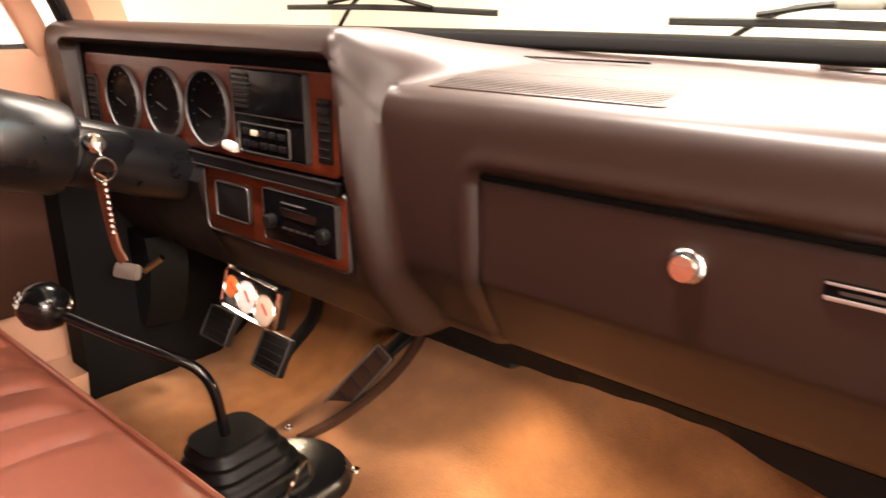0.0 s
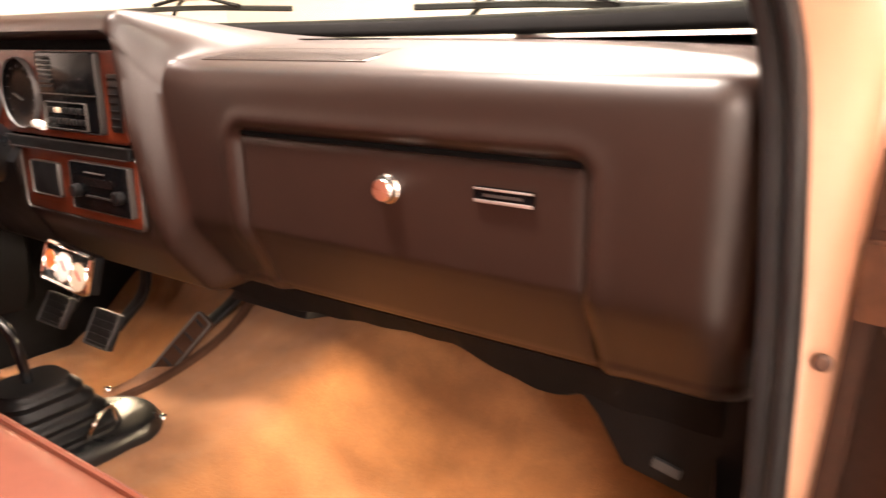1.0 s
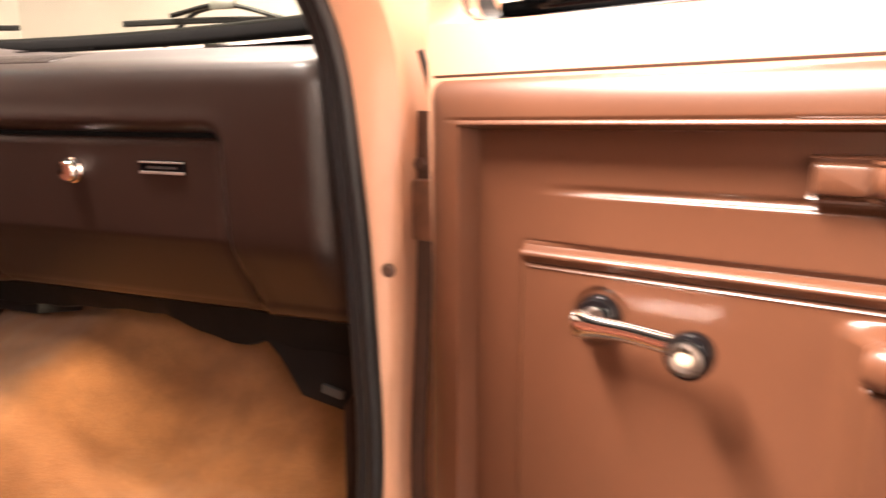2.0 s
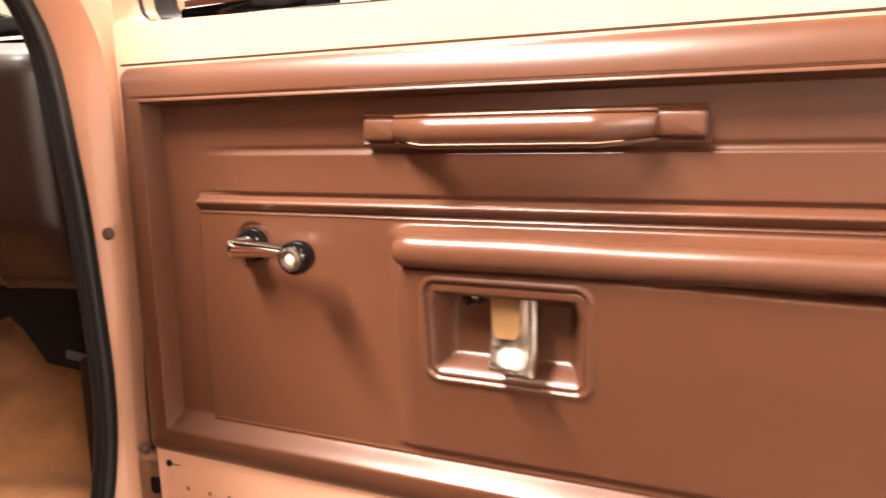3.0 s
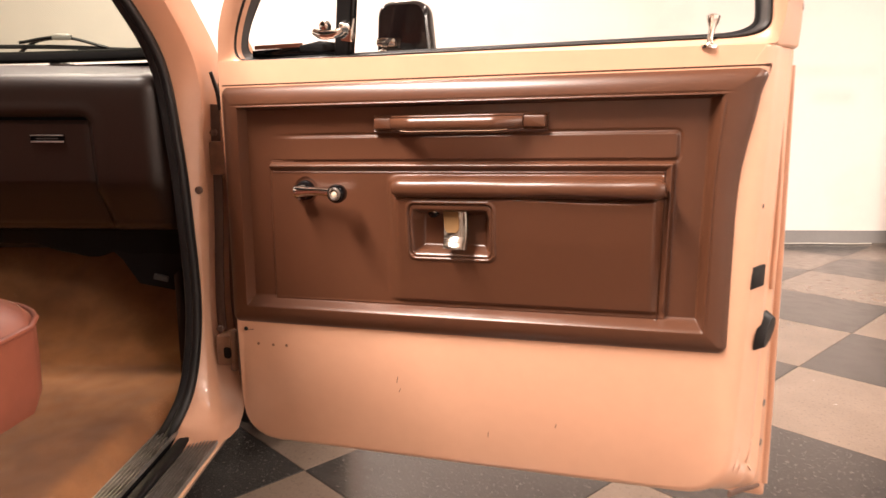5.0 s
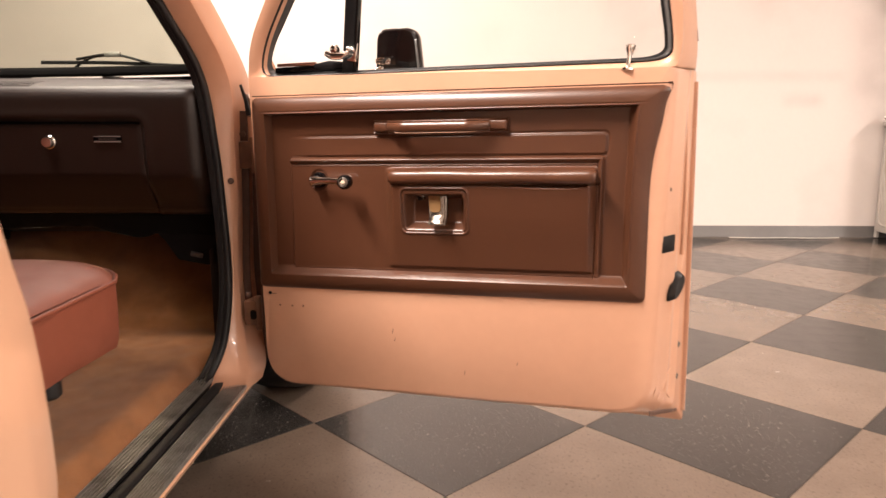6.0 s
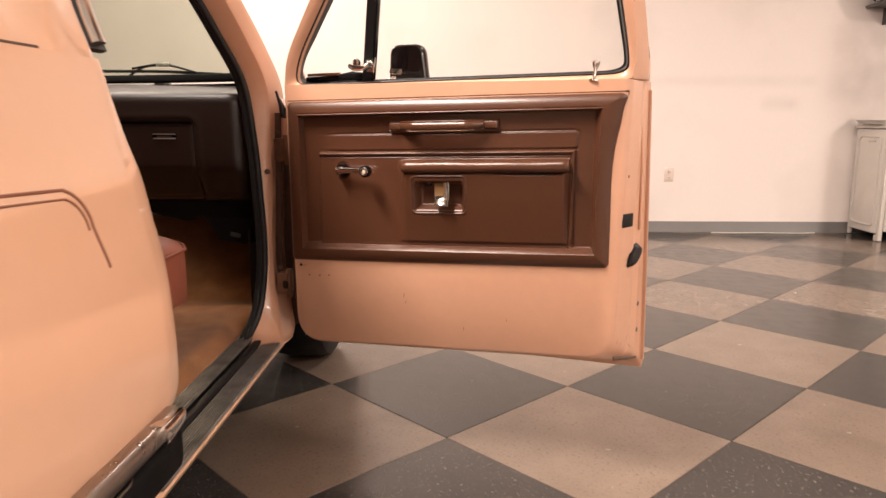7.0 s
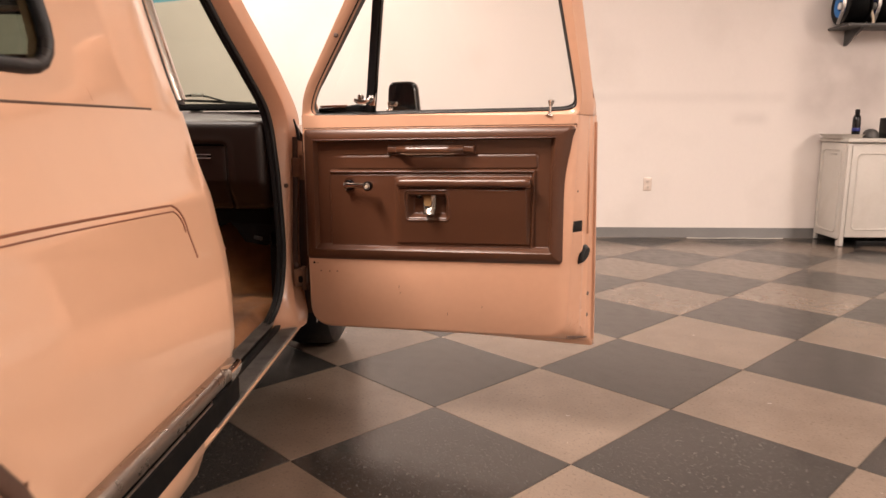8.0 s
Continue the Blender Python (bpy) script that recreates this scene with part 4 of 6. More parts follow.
# window frame above the belt, leaning in towards the roof
def lean(z):
    return 0.22 * max(0.0, z - 1.06)


w_out = rounded([(-0.034, 1.036), (0.968, 1.0505), (0.970, 1.11), (0.925, 1.45), (0.900, 1.53), (0.277, 1.53), (-0.003, 1.125)], [0.004, 0.004, 0.10, 0.05, 0.05, 0.06, 0.06], 8)
w_in = rounded([(0.012, 1.0490), (0.926, 1.0640), (0.926, 1.11), (0.872, 1.43), (0.862, 1.46), (0.281, 1.46), (0.036, 1.125)], [0.050, 0.055, 0.05, 0.02, 0.03, 0.04, 0.06], 8)
w_glass = [(s - 0.028 + 0.010 * s, z + 0.014 * step(1.20, 1.05, z) - 0.004 * step(1.40, 1.46, z)) for s, z in w_in]
w_front = rounded([(-0.020, 1.036), (0.938, 1.0505), (0.950, 1.11), (0.908, 1.45), (0.890, 1.53), (0.277, 1.53), (-0.003, 1.125)], [0.004, 0.004, 0.10, 0.05, 0.05, 0.06, 0.06], 8)


def blend(k):
    return [tuple(Vector(a) * (1 - k) + Vector(b) * k) for a, b in zip(w_front, w_in)]


rows = []
for loop, n in ((w_out, -0.150), (w_out, -0.075), (w_out, -0.055), (w_front, -0.012), (blend(0.15), 0.0015), (blend(0.45), 0.0005), (blend(0.75), -0.0035), (blend(0.93), -0.0075), (w_in, -0.0125), (w_in, -0.030)):
    rows.append([(s, -(n + lean(z) if n > -0.07 or z < 1.06 else -0.06 - 0.09 * step(1.15, 1.05, z) + lean(z)), z) for s, z in loop])
on_door("window_frame", sheet(rows, True), JAMB, "tan painted window frame")
rows = [[(s, y - lean(z), z) for s, z in loop] for loop, y in (
    ([(s + 0.001 * step(0.5, 0.4, s), z - 0.001) for s, z in w_in], 0.014), (w_in, 0.010), ([tuple(Vector(a) * 0.85 + Vector(b) * 0.15) for a, b in zip(w_in, w_glass)], 0.009),
    ([tuple(Vector(a) * 0.72 + Vector(b) * 0.28) for a, b in zip(w_in, w_glass)], 0.014), ([tuple(Vector(a) * 0.66 + Vector(b) * 0.34) for a, b in zip(w_in, w_glass)], 0.030),
    ([tuple(Vector(a) * 0.30 + Vector(b) * 0.70) for a, b in zip(w_in, w_glass)], 0.078), (w_glass, 0.080), (w_glass, 0.096))]
on_door("window_channel", sheet(rows, True), RUBBER, "black rubber window channel")
bar_path = [(0.207 + 0.195 * (z - 1.07), 0.085 - lean(z), z) for z in (1.050, 1.1, 1.2, 1.3, 1.4, 1.47)]
on_door("division_bar", sweep(bar_path, rrect(0.029, 0.022, 0.005, 3), (0, 1, 0)), RUBBER, "black vent window division bar")
on_door("division_bar_trim", sweep([(s + 0.0175, y - 0.002, z) for s, y, z in bar_path], rrect(0.005, 0.020, 0.002, 2), (0, 1, 0)), GLOSSBLACK, "gloss black bar edge")


def pane(points):
    bm = bmesh.new()
    bm.faces.new([bm.verts.new((s, 0.090 - lean(z), z)) for s, z in points])
    return bm


for nm, pts in (("window_glass", [(0.215, 1.052), (0.908, 1.062), (0.908, 1.12), (0.852, 1.455), (0.285, 1.455)]), ("vent_glass", [(0.0, 1.065), (0.195, 1.065), (0.270, 1.44), (0.230, 1.44), (0.006, 1.115)])):
    g = on_door(nm, pane(pts), CLEAR, "clear side glass", smooth=False)
    g.visible_shadow = False
on_door("vent_frame", sweep([(0.010, 0.086, 1.070), (0.10, 0.086, 1.073), (0.205, 0.086, 1.073)], rrect(0.016, 0.016, 0.004, 2), (0, 0, 1)), GLOSSBLACK, "black vent window lower frame")
on_door("vent_frame_lip", sweep([(0.014, 0.082, 1.083), (0.06, 0.082, 1.084), (0.120, 0.082, 1.085)], rrect(0.004, 0.008, 0.0015, 2), (0, 0, 1)), PINSTRIPE, "reddish vent seal")
on_door("vent_seal", sweep([(0.118, 0.080, 1.078), (0.16, 0.078, 1.080), (0.205, 0.080, 1.080)], lambda t: rrect(0.010, 0.012 + 0.010 * math.sin(math.pi * t), 0.004, 2), (0, 0, 1)), RUBBER, "bulged black vent seal")
on_door("frame_knob", lathe([(0.006, 0), (0.0075, 0.002), (0.0075, 0.007), (0.004, 0.010)], 12, m=pose(0.158, -lean(1.304) - 0.003, 1.304) @ FRONT), GAPBROWN, "small dark stop on the frame")
# vent latch
on_door("vent_latch_base", rbox((0.024, 0.014, 0.046), 0.005, pose(0.224, 0.069, 1.108, 0, 8, 0)), CHROME, "chrome vent window latch base")
on_door("vent_latch_boss", lathe([(0.011, 0.0), (0.010, 0.006), (0.006, 0.014), (0.003, 0.016)], 16, m=pose(0.222, 0.063, 1.112) @ FRONT), CHROME, "chrome latch boss")
on_door("vent_latch_lever", sweep(curve([(0.222, 0.050, 1.104), (0.206, 0.047, 1.098), (0.182, 0.048, 1.0975), (0.164, 0.052, 1.104)], 6), lambda t: ring(0.0065 + 0.002 * math.sin(math.pi * t), 10, 0.006), (0, 1, 0)), CHROME, "chrome vent latch lever")
on_door("vent_latch_knob", lathe([(0.004, 0.0), (0.010, 0.003), (0.0115, 0.010), (0.009, 0.016), (0.004, 0.018)], 16, m=pose(0.184, 0.066, 1.113) @ FRONT), CHROME, "chrome latch button")
on_door("lock_knob", lathe([(0.013, 0), (0.013, 0.004), (0.006, 0.006), (0.0045, 0.012), (0.0045, 0.028), (0.009, 0.040), (0.010, 0.047), (0.007, 0.049)], 14, m=pose(0.845, 0.002, 1.0475, -6, 4, 0)), CHROME, "chrome lock pull knob")

# trim panel
NA, NB = 600, 400
trim_rows = []
for k in range(NB + 1):
    b = 0.43 * k / NB
    trim_rows.append([on_panel(-0.008 + 0.910 * i / NA, b, panel_height(-0.008 + 0.910 * i / NA, b)) for i in range(NA + 1)])
trim_panel = on_door("trim_panel", sheet(trim_rows), BROWN, "brown moulded vinyl door trim panel")


def on_trim(name, bm, mat, label="", smooth=True):
    return part(name, bm, mat, door, label, DM, smooth)


# stitching along the rim and the raised field
def stitches(a0, a1, b0, b1, n, lift):
    bm = bmesh.new()
    for i in range(n):
        t = (i + 0.5) / n
        a, b = a0 + (a1 - a0) * t, b0 + (b1 - b0) * t
        p = on_panel(a, b, panel_height(a, b) + lift)
        q = on_panel(a + (a1 - a0) * 0.32 / n, b + (b1 - b0) * 0.32 / n, panel_height(a, b) + lift)
        tube([p - (q - p), q], 0.0008, 4, (0, 1, 0), bm)
    return bm


on_trim("stitching", stitches(0.30, 0.860, 0.3962, 0.3962, 170, 0.0003), BROWN, "brown stitching along the upper rim")
on_trim("stitching", stitches(0.8668, 0.8668, 0.06, 0.385, 100, 0.0003), BROWN, "brown stitching along the side rim")
on_trim("stitching", stitches(0.44, 0.68, 0.2823, 0.2823, 80, 0.0005), BROWN, "brown stitching under the field bead")


def seam(corners, r, sink=0.0003):
    path = []
    for (a0, b0), (a1, b1) in zip(corners, corners[1:]):
        n = max(2, int(math.hypot(a1 - a0, b1 - b0) / 0.01))
        for i in range(n):
            a, b = a0 + (a1 - a0) * i / n, b0 + (b1 - b0) * i / n
            path.append(on_panel(a, b, panel_height(a, b) - sink))
    path.append(on_panel(*corners[-1], panel_height(*corners[-1]) - sink))
    return sweep(path, ring(r, 6), (0, 1, 0))


on_trim("field_seam", seam([(0.099, 0.2823), (0.795, 0.2823), (0.795, 0.080)], 0.0010), DARKVINYL, "dark seam along the field bead")
on_trim("cup_seam", seam([(0.381, 0.215), (0.381, 0.150), (0.390, 0.1405), (0.517, 0.1405), (0.5265, 0.150), (0.5265, 0.218), (0.518, 0.228), (0.390, 0.228), (0.381, 0.218)], 0.0008), DARKVINYL, "dark seam round the handle cup")
# dark strip that draws the shadow between belt paint and trim
on_trim("top_gap", sweep([(s, -0.0020, top_z(s) + 0.0012) for s in (-0.004, 0.2, 0.5, 0.8, 0.930)], rrect(0.004, 0.0035, 0.001, 1), (0, 1, 0)), DARKVINYL, "dark strip painting the shadow gap above the trim panel")


# arm rest: a padded roll that sags a little
def arm_section(t):
    e = 1 - (max(0, 0.035 - t) / 0.035) ** 3 * 0.30 - (max(0, t - 0.975) / 0.025) ** 3 * 0.35
    droop = math.sin(math.pi * min(1.0, max(0.0, (t - 0.35) / 0.6)))
    return [(y * e, z * e) for y, z in [(0.016, 0.0135), (0.006, 0.0158), (-0.003, 0.0160), (-0.0085, 0.0140), (-0.0125, 0.0095), (-0.0140, 0.003), (-0.0135, -0.004), (-0.0115, -0.0095 + 0.002 * droop), (-0.007, -0.0130 + 0.003 * droop), (0.000, -0.0142 + 0.003 * droop), (0.016, -0.0140)]]


arm = []
for i in range(61):
    t = i / 60
    a = 0.3515 + 0.4455 * t
    dent = 0.0016 * math.sin(math.pi * min(1.0, max(0.0, (t - 0.40) / 0.5))) + 0.0008 * math.sin(17 * t)
    p = on_panel(a, 0.2545 - dent * 0.6, 0.0300 - dent)
    arm.append([p + Vector((0, y, z)) for y, z in arm_section(t)])
on_trim("armrest", loft(arm), BROWN, "padded brown vinyl armrest")

# pull handle
hl, hr = 0.307, 0.611
backing = []
for i in range(25):
    t = i / 24
    a = hl + (hr - hl) * t
    p = on_panel(a, 0.3595, 0.0)
    backing.append([p + Vector((0, y, z)) for y, z in [(0.004, 0.0150), (-0.0075, 0.0150), (-0.0095, 0.0130), (-0.0080, 0.0105), (-0.0060, 0.0), (-0.0080, -0.0105), (-0.0095, -0.0130), (-0.0075, -0.0150), (0.004, -0.0150)]])
on_trim("handle_backing", loft(backing), BROWN, "brown vinyl backing strip of the pull handle")
strap = []
for i in range(41):
    t = i / 40
    a = hl + 0.036 + (hr - hl - 0.074) * t
    bow = min(1.0, math.sin(math.pi * t) * 1.9) ** 0.9
    p = on_panel(a, 0.3595 - 0.0018 * bow, 0.012 + 0.023 * bow)
    w = 0.0098 + 0.0022 * bow
    strap.append([p + Vector((0, y, z)) for y, z in [(0.006, w * 0.85), (0.0015, w), (-0.0035, w * 0.94), (-0.0070, w * 0.72), (-0.0090, w * 0.35), (-0.0095, -0.05 * w), (-0.0085, -w * 0.5), (-0.0055, -w * 0.85), (0, -w), (0.006, -w * 0.85)]])
on_trim("pull_handle", loft(strap), BROWN, "glossy brown vinyl pull handle")
for side in (1, -1):
    on_trim("handle_welt", tube([Vector(row[2 if side > 0 else 8]) + Vector((0, 0.001, 0.0016 * side)) for row in strap], 0.0019, 8), BROWN, "brown welt along the handle")
thread = bmesh.new()
for i in range(90):
    t = 0.10 + 0.80 * i / 89
    k = min(39, int(t * 40))
    p = strap[k][7].lerp(strap[k + 1][7], t * 40 - k) + Vector((0, -0.0010, -0.0014))
    tube([p, p + Vector((0.0014, 0, 0))], 0.0007, 4, bm=thread)
on_trim("handle_stitching", thread, THREAD, "pale stitching along the handle")
for a in (hl + 0.0185, hr - 0.0215):
    p = on_panel(a, 0.3595, 0.006)
    on_trim("handle_mount", plate(rrect(0.035 if a < 0.4 else 0.041, 0.0205, 0.004), 0.009, 0.004, pose(*p) @ FRONT), BROWN, "brown handle end cap")

# window crank
piv = on_panel(0.164, 0.248, 0.0)
on_trim("crank_escutcheon", lathe([(0.0185, 0.001), (0.0180, 0.010), (0.015, 0.0145), (0.008, 0.016)], 28, m=pose(*piv) @ FRONT), GLOSSBLACK, "black crank escutcheon")
on_trim("crank_hub", lathe([(0.0105, 0.012), (0.0105, 0.030), (0.008, 0.034), (0.003, 0.035)], 20, m=pose(*piv) @ FRONT), DARKCHROME, "chrome crank hub")
end = on_panel(0.2535, 0.2470, 0.041)
arm_path = curve([piv + Vector((-0.006, -0.030, -0.001)), piv + Vector((0.004, -0.032, 0)), piv.lerp(end, 0.40) + Vector((0, -0.016, 0.001)), piv.lerp(end, 0.8) + Vector((0, -0.004, 0)), end + Vector((0, 0.001, 0))], 6)
on_trim("crank_arm", sweep(arm_path, lambda t: ring(0.0120 - 0.0040 * step(0.0, 0.5, t) + 0.0015 * step(0.6, 1, t), 16, 0.0065), (0, 1, 0)), CHROME, "chrome crank arm")
on_trim("crank_knob", lathe([(0.010, -0.004), (0.0150, 0.0), (0.0165, 0.008), (0.0160, 0.016), (0.0140, 0.0195), (0.0118, 0.0190)], 28, m=pose(*end) @ FRONT), GLOSSBLACK, "black crank knob")
on_trim("knob_cap", lathe([(0.0056, 0.016), (0.0056, 0.0195), (0.004, 0.0205), (0.002, 0.0208)], 20, m=pose(*end) @ FRONT), IVORY, "cream knob centre")
on_trim("knob_ring", frame_ring(ring(0.0118, 24), ring(0.0056, 24), 0.004, pose(*(end + Vector((0, -0.0178, 0)))) @ FRONT), DARKCHROME, "dull chrome knob ring")
on_trim("crank_tag", rbox((0.010, 0.002, 0.004), 0.0008, pose(*(piv + Vector((-0.012, -0.008, -0.018))), 0, 35, 0)), DARKCHROME, "worn bright edge under the crank")

# inside handle in its cup: a chrome blade with a folded ridge along one side
lever_rows = []
for i in range(25):
    t = i / 24
    b = 0.2235 - 0.066 * t
    lip = 0.011 * step(0.70, 0.98, t)
    row = []
    for u, k in ((0.0, -0.006), (0.03, -0.0022), (0.15, 0.0), (0.30, 0.0016), (0.45, 0.0022), (0.60, 0.0018), (0.74, 0.0006), (0.80, -0.0004), (0.84, 0.0045), (0.91, 0.0060), (0.97, 0.0045), (1.0, -0.002)):
        a = 0.4330 + 0.0105 * t + (0.0480 - 0.004 * t) * u
        row.append(on_panel(a, b, 0.016 + 0.013 * t - 0.003 * math.sin(math.pi * min(1, t / 0.7)) + lip + k))
    lever_rows.append(row)
bm = sheet(lever_rows)
bmesh.ops.solidify(bm, geom=bm.faces[:], thickness=0.003)
on_trim("door_lever", bm, SATIN, "polished chrome inside door lever")
# added thin tan plate: a reflection in the blade, painted
face_rows = []
for i in range(13):
    t = 0.04 + 0.58 * i / 12
    round_off = 0.10 * max(0.0, (t - 0.48) / 0.14) ** 2
    row = []
    for k in range(9):
        u = 0.10 + round_off + (0.56 - 2 * round_off) * k / 8
        a = 0.4330 + 0.0105 * t + (0.0480 - 0.004 * t) * u
        row.append(on_panel(a, 0.2235 - 0.066 * t, 0.0205 + 0.013 * t - 0.003 * math.sin(math.pi * min(1, t / 0.7))))
    face_rows.append(row)
bm = sheet(face_rows)
bmesh.ops.solidify(bm, geom=bm.faces[:], thickness=0.0012)
on_trim("lever_face", bm, LEVERTAN, "tan plate painting the floor's reflection in the chrome lever")
on_trim("lever_pivot", lathe([(0.009, -0.004), (0.009, 0.014), (0.006, 0.017)], 14, m=pose(*on_panel(0.418, 0.2135, 0.0)) @ FRONT), GLOSSBLACK, "black lever pivot")
on_trim("pivot_screw", lathe([(0.003, 0.0), (0.003, 0.003), (0.001, 0.004)], 10, m=pose(*on_panel(0.4235, 0.2160, 0.0165)) @ FRONT), CHROME, "small bright pivot screw")

# small marks on the door
for s, z in ((0.022, 0.540), (0.868, 0.612)):
    on_door("trim_screw", lathe([(0.004, 0), (0.004, 0.002), (0.002, 0.003)], 10, m=pose(s, -0.006 if z < 0.55 else -0.012, z) @ FRONT), BLACK, smooth=False)
for s, z in ((0.047, 0.511), (0.081, 0.512), (0.111, 0.514)):
    on_door("plug", lathe([(0.0028, 0), (0.0028, 0.001), (0.001, 0.0014)], 8, m=pose(s, -0.0036, z) @ FRONT), HINGE)

for s, z, length, turn in ((0.345, 0.475, 0.012, 80), (0.350, 0.455, 0.008, 65), (0.520, 0.395, 0.010, 85), (0.030, 0.538, 0.016, 8), (0.640, 0.430, 0.007, 75)):
    on_door("paint_scratch", rbox((length, 0.0006, 0.0012), 0, pose(s, -0.0037, z, 0, -turn, 0)), GAPBROWN, "small dark scratch in the paint", smooth=False)

# lock edge: latch mouth, rubber buffer, screws; it faces +s
EDGE = pose(0, 0, 0, 90, 0, 90)


def at_edge(s, y, z):
    return pose(s, y, z, 0, 0, -27) @ EDGE


on_door("latch_mouth", plate(rrect(0.050, 0.034, 0.003), 0.004, 0.001, at_edge(0.9350, 0.028, 0.709)), BLACK, "black latch opening in the lock edge")
on_door("latch_claw", rbox((0.006, 0.012, 0.006), 0.002, pose(0.941, 0.038, 0.694, 0, 0, -25)), DULLSTEEL)
on_door("rubber_buffer", loft([[pose(0.951, 0.062, 0.615, 0, 0, -27) @ pose(0, 0, 0, -38, 0, 0) @ Vector((0.001 + 0.014 * k, (0.0175 + 0.005 * math.sin(q)) * math.cos(q) * (1 - 0.3 * k), 0.036 * math.sin(q) * (1 - 0.25 * k))) for q in [2 * math.pi * i / 16 for i in range(16)]] for k in (0, 0.5, 0.8, 1.0)]), RUBBER, "black rubber door buffer")
on_door("buffer_clip", tube([(0.960, 0.058, 0.626), (0.965, 0.066, 0.629), (0.967, 0.074, 0.632)], 0.0018, 6), DULLSTEEL)
for z in (0.482, 0.411):
    on_door("edge_screw", lathe([(0.007, 0), (0.007, 0.003), (0.004, 0.004)], 10, m=at_edge(0.966, 0.092, z)), STEELGREY, smooth=False)
on_door("edge_hole", lathe([(0.004, 0), (0.004, 0.0015), (0.002, 0.002)], 10, m=at_edge(0.935, 0.022, 0.819)), BLACK, smooth=False)
on_door("skin_hem", sweep([(0.9850, 0.130, 0.32), (0.982, 0.130, 0.5), (0.977, 0.130, 0.75), (0.970, 0.130, 1.03)], rrect(0.005, 0.010, 0.002, 2), (1, 0, 0)), JAMB, "folded hem of the outer skin")

on_door("edge_slot", plate(rrect(0.008, 0.026, 0.003), 0.002, 0.0005, pose(0.9665, 0.052, 1.115, 0, -8, 0) @ EDGE), BLACK, "dark slot in the frame edge")
for s, y, z, dy, dz in ((0.9285, 0.028, 0.398, 0.006, 0.014), (0.9330, 0.036, 0.420, 0.005, 0.012), (0.9370, 0.046, 0.388, 0.008, 0.013), (0.9480, 0.053, 0.404, 0.005, 0.013), (0.9530, 0.070, 0.428, 0.010, 0.006), (0.9540, 0.072, 0.372, 0.008, -0.008)):
    c, d = Vector((s, y, z)), Vector((0.45 * dy, dy, dz))
    on_door("skin_crease", sweep([c - d, c - d * 0.4, c + d * 0.4, c + d], lambda t: ring(0.0004 + 0.0014 * math.sin(math.pi * t), 8), (1, 0, 0)), JAMB, "crumpled fold in the skin corner")
# brown strip laid on the edge as the shade of a recess
on_door("corner_gap", sweep(curve([(0.921, 0.006, 0.353), (0.943, 0.045, 0.345), (0.957, 0.062, 0.342), (0.971, 0.084, 0.338)], 4), lambda t: rrect(0.011 - 0.005 * t, 0.005, 0.002, 2), (1, 0, 0)), GAPBROWN, "brown strip painting the shaded recess at the foot of the lock edge")
# pressed rib down the lock edge
on_door("edge_bead", sweep(curve([(0.950, 0.066, 0.99), (0.9575, 0.077, 0.94), (0.958, 0.076, 0.92), (0.9615, 0.080, 0.86), (0.9635, 0.082, 0.78), (0.964, 0.083, 0.68)], 6), ring(0.005, 10), (1, 0, 0)), JAMB, "pressed bead in the lock edge")

# outside mirror on the door skin
on_door("mirror_arm", tube(curve([(0.215, 0.150, 1.045), (0.235, 0.19, 1.072), (0.255, 0.20, 1.088)], 6), 0.011, 10, (1, 0, 0)), CHROME, "chrome mirror arm")
on_door("mirror_head", loft([[(0.278 + x * k, 0.19 + d, 1.108 + z * k) for x, z in rounded([(-0.056, -0.080), (0.068, -0.080), (0.052, 0.064), (-0.050, 0.064)], 0.030, 8)] for d, k in ((-0.004, 0.90), (0.0, 0.96), (0.005, 1.0), (0.030, 1.0), (0.050, 0.85), (0.058, 0.5))]), GLOSSBLACK, "black outside mirror head")
on_door("mirror_arm_tip", rbox((0.042, 0.014, 0.018), 0.007, pose(0.252, 0.178, 1.094, 0, 4, 0)), CHROME, "chrome end of the mirror arm")


# ---- the cab inside ----
# carpet over floor, tunnel and toe board
def floor_z(x, y):
    base = 0.325
    c = abs(x - (-1.44))
    tun = 0.150 + 0.14 * step(0.0, 0.6, y)
    h = base + tun * step(0.40, 0.13, c)
    toe = base + 0.90 * max(0.0, y - 0.28)
    h = max(h, toe) + 0.03 * math.exp(-((h - toe) / 0.05) ** 2)
    h = h + (0.318 - h) * step(-0.66, -0.625, x) * step(0.12, 0.02, y)
    h += 0.006 * noise.noise(Vector((x * 7, y * 7, 0))) + 0.003 * noise.noise(Vector((x * 23, y * 23, 4)))
    return h


carpet_rows = []
for i in range(121):
    y = -1.25 + 2.0 * i / 120
    carpet_rows.append([(-2.20 + 1.579 * k / 110, y, floor_z(-2.20 + 1.579 * k / 110, y)) for k in range(111)])
carpet = part("carpet", sheet(carpet_rows), CARPET, truck, "worn orange-tan cut pile carpet")
part("underfloor", slab(2 * TX + 0.5, -0.56, -2.9, 0.8, 0.22, 0.25), BLACK, truck)
part("firewall", sheet([[(x, y, z) for x in (2 * TX + 0.56, TX, -0.56)] for y, z in ((0.72, 0.25), (0.72, 0.62), (0.45, 1.0), (0.33, 1.066))]), BLACK, truck, "black firewall under the dash")
part("rear_floor", sheet([[(x, y, 0.33) for x in (2 * TX + 0.5, TX, -0.53)] for y in (-1.24, -2.0, -3.0)]), CARPET, truck)


# dash and column fittings are drawn in their own axes and set into the cab with this
FIT = Matrix.Translation((-0.6, 0.035, 1.0)) @ Matrix.Diagonal((1.03, 1.0, 1.03, 1)) @ Matrix.Translation((0.6, 0, -1.0))


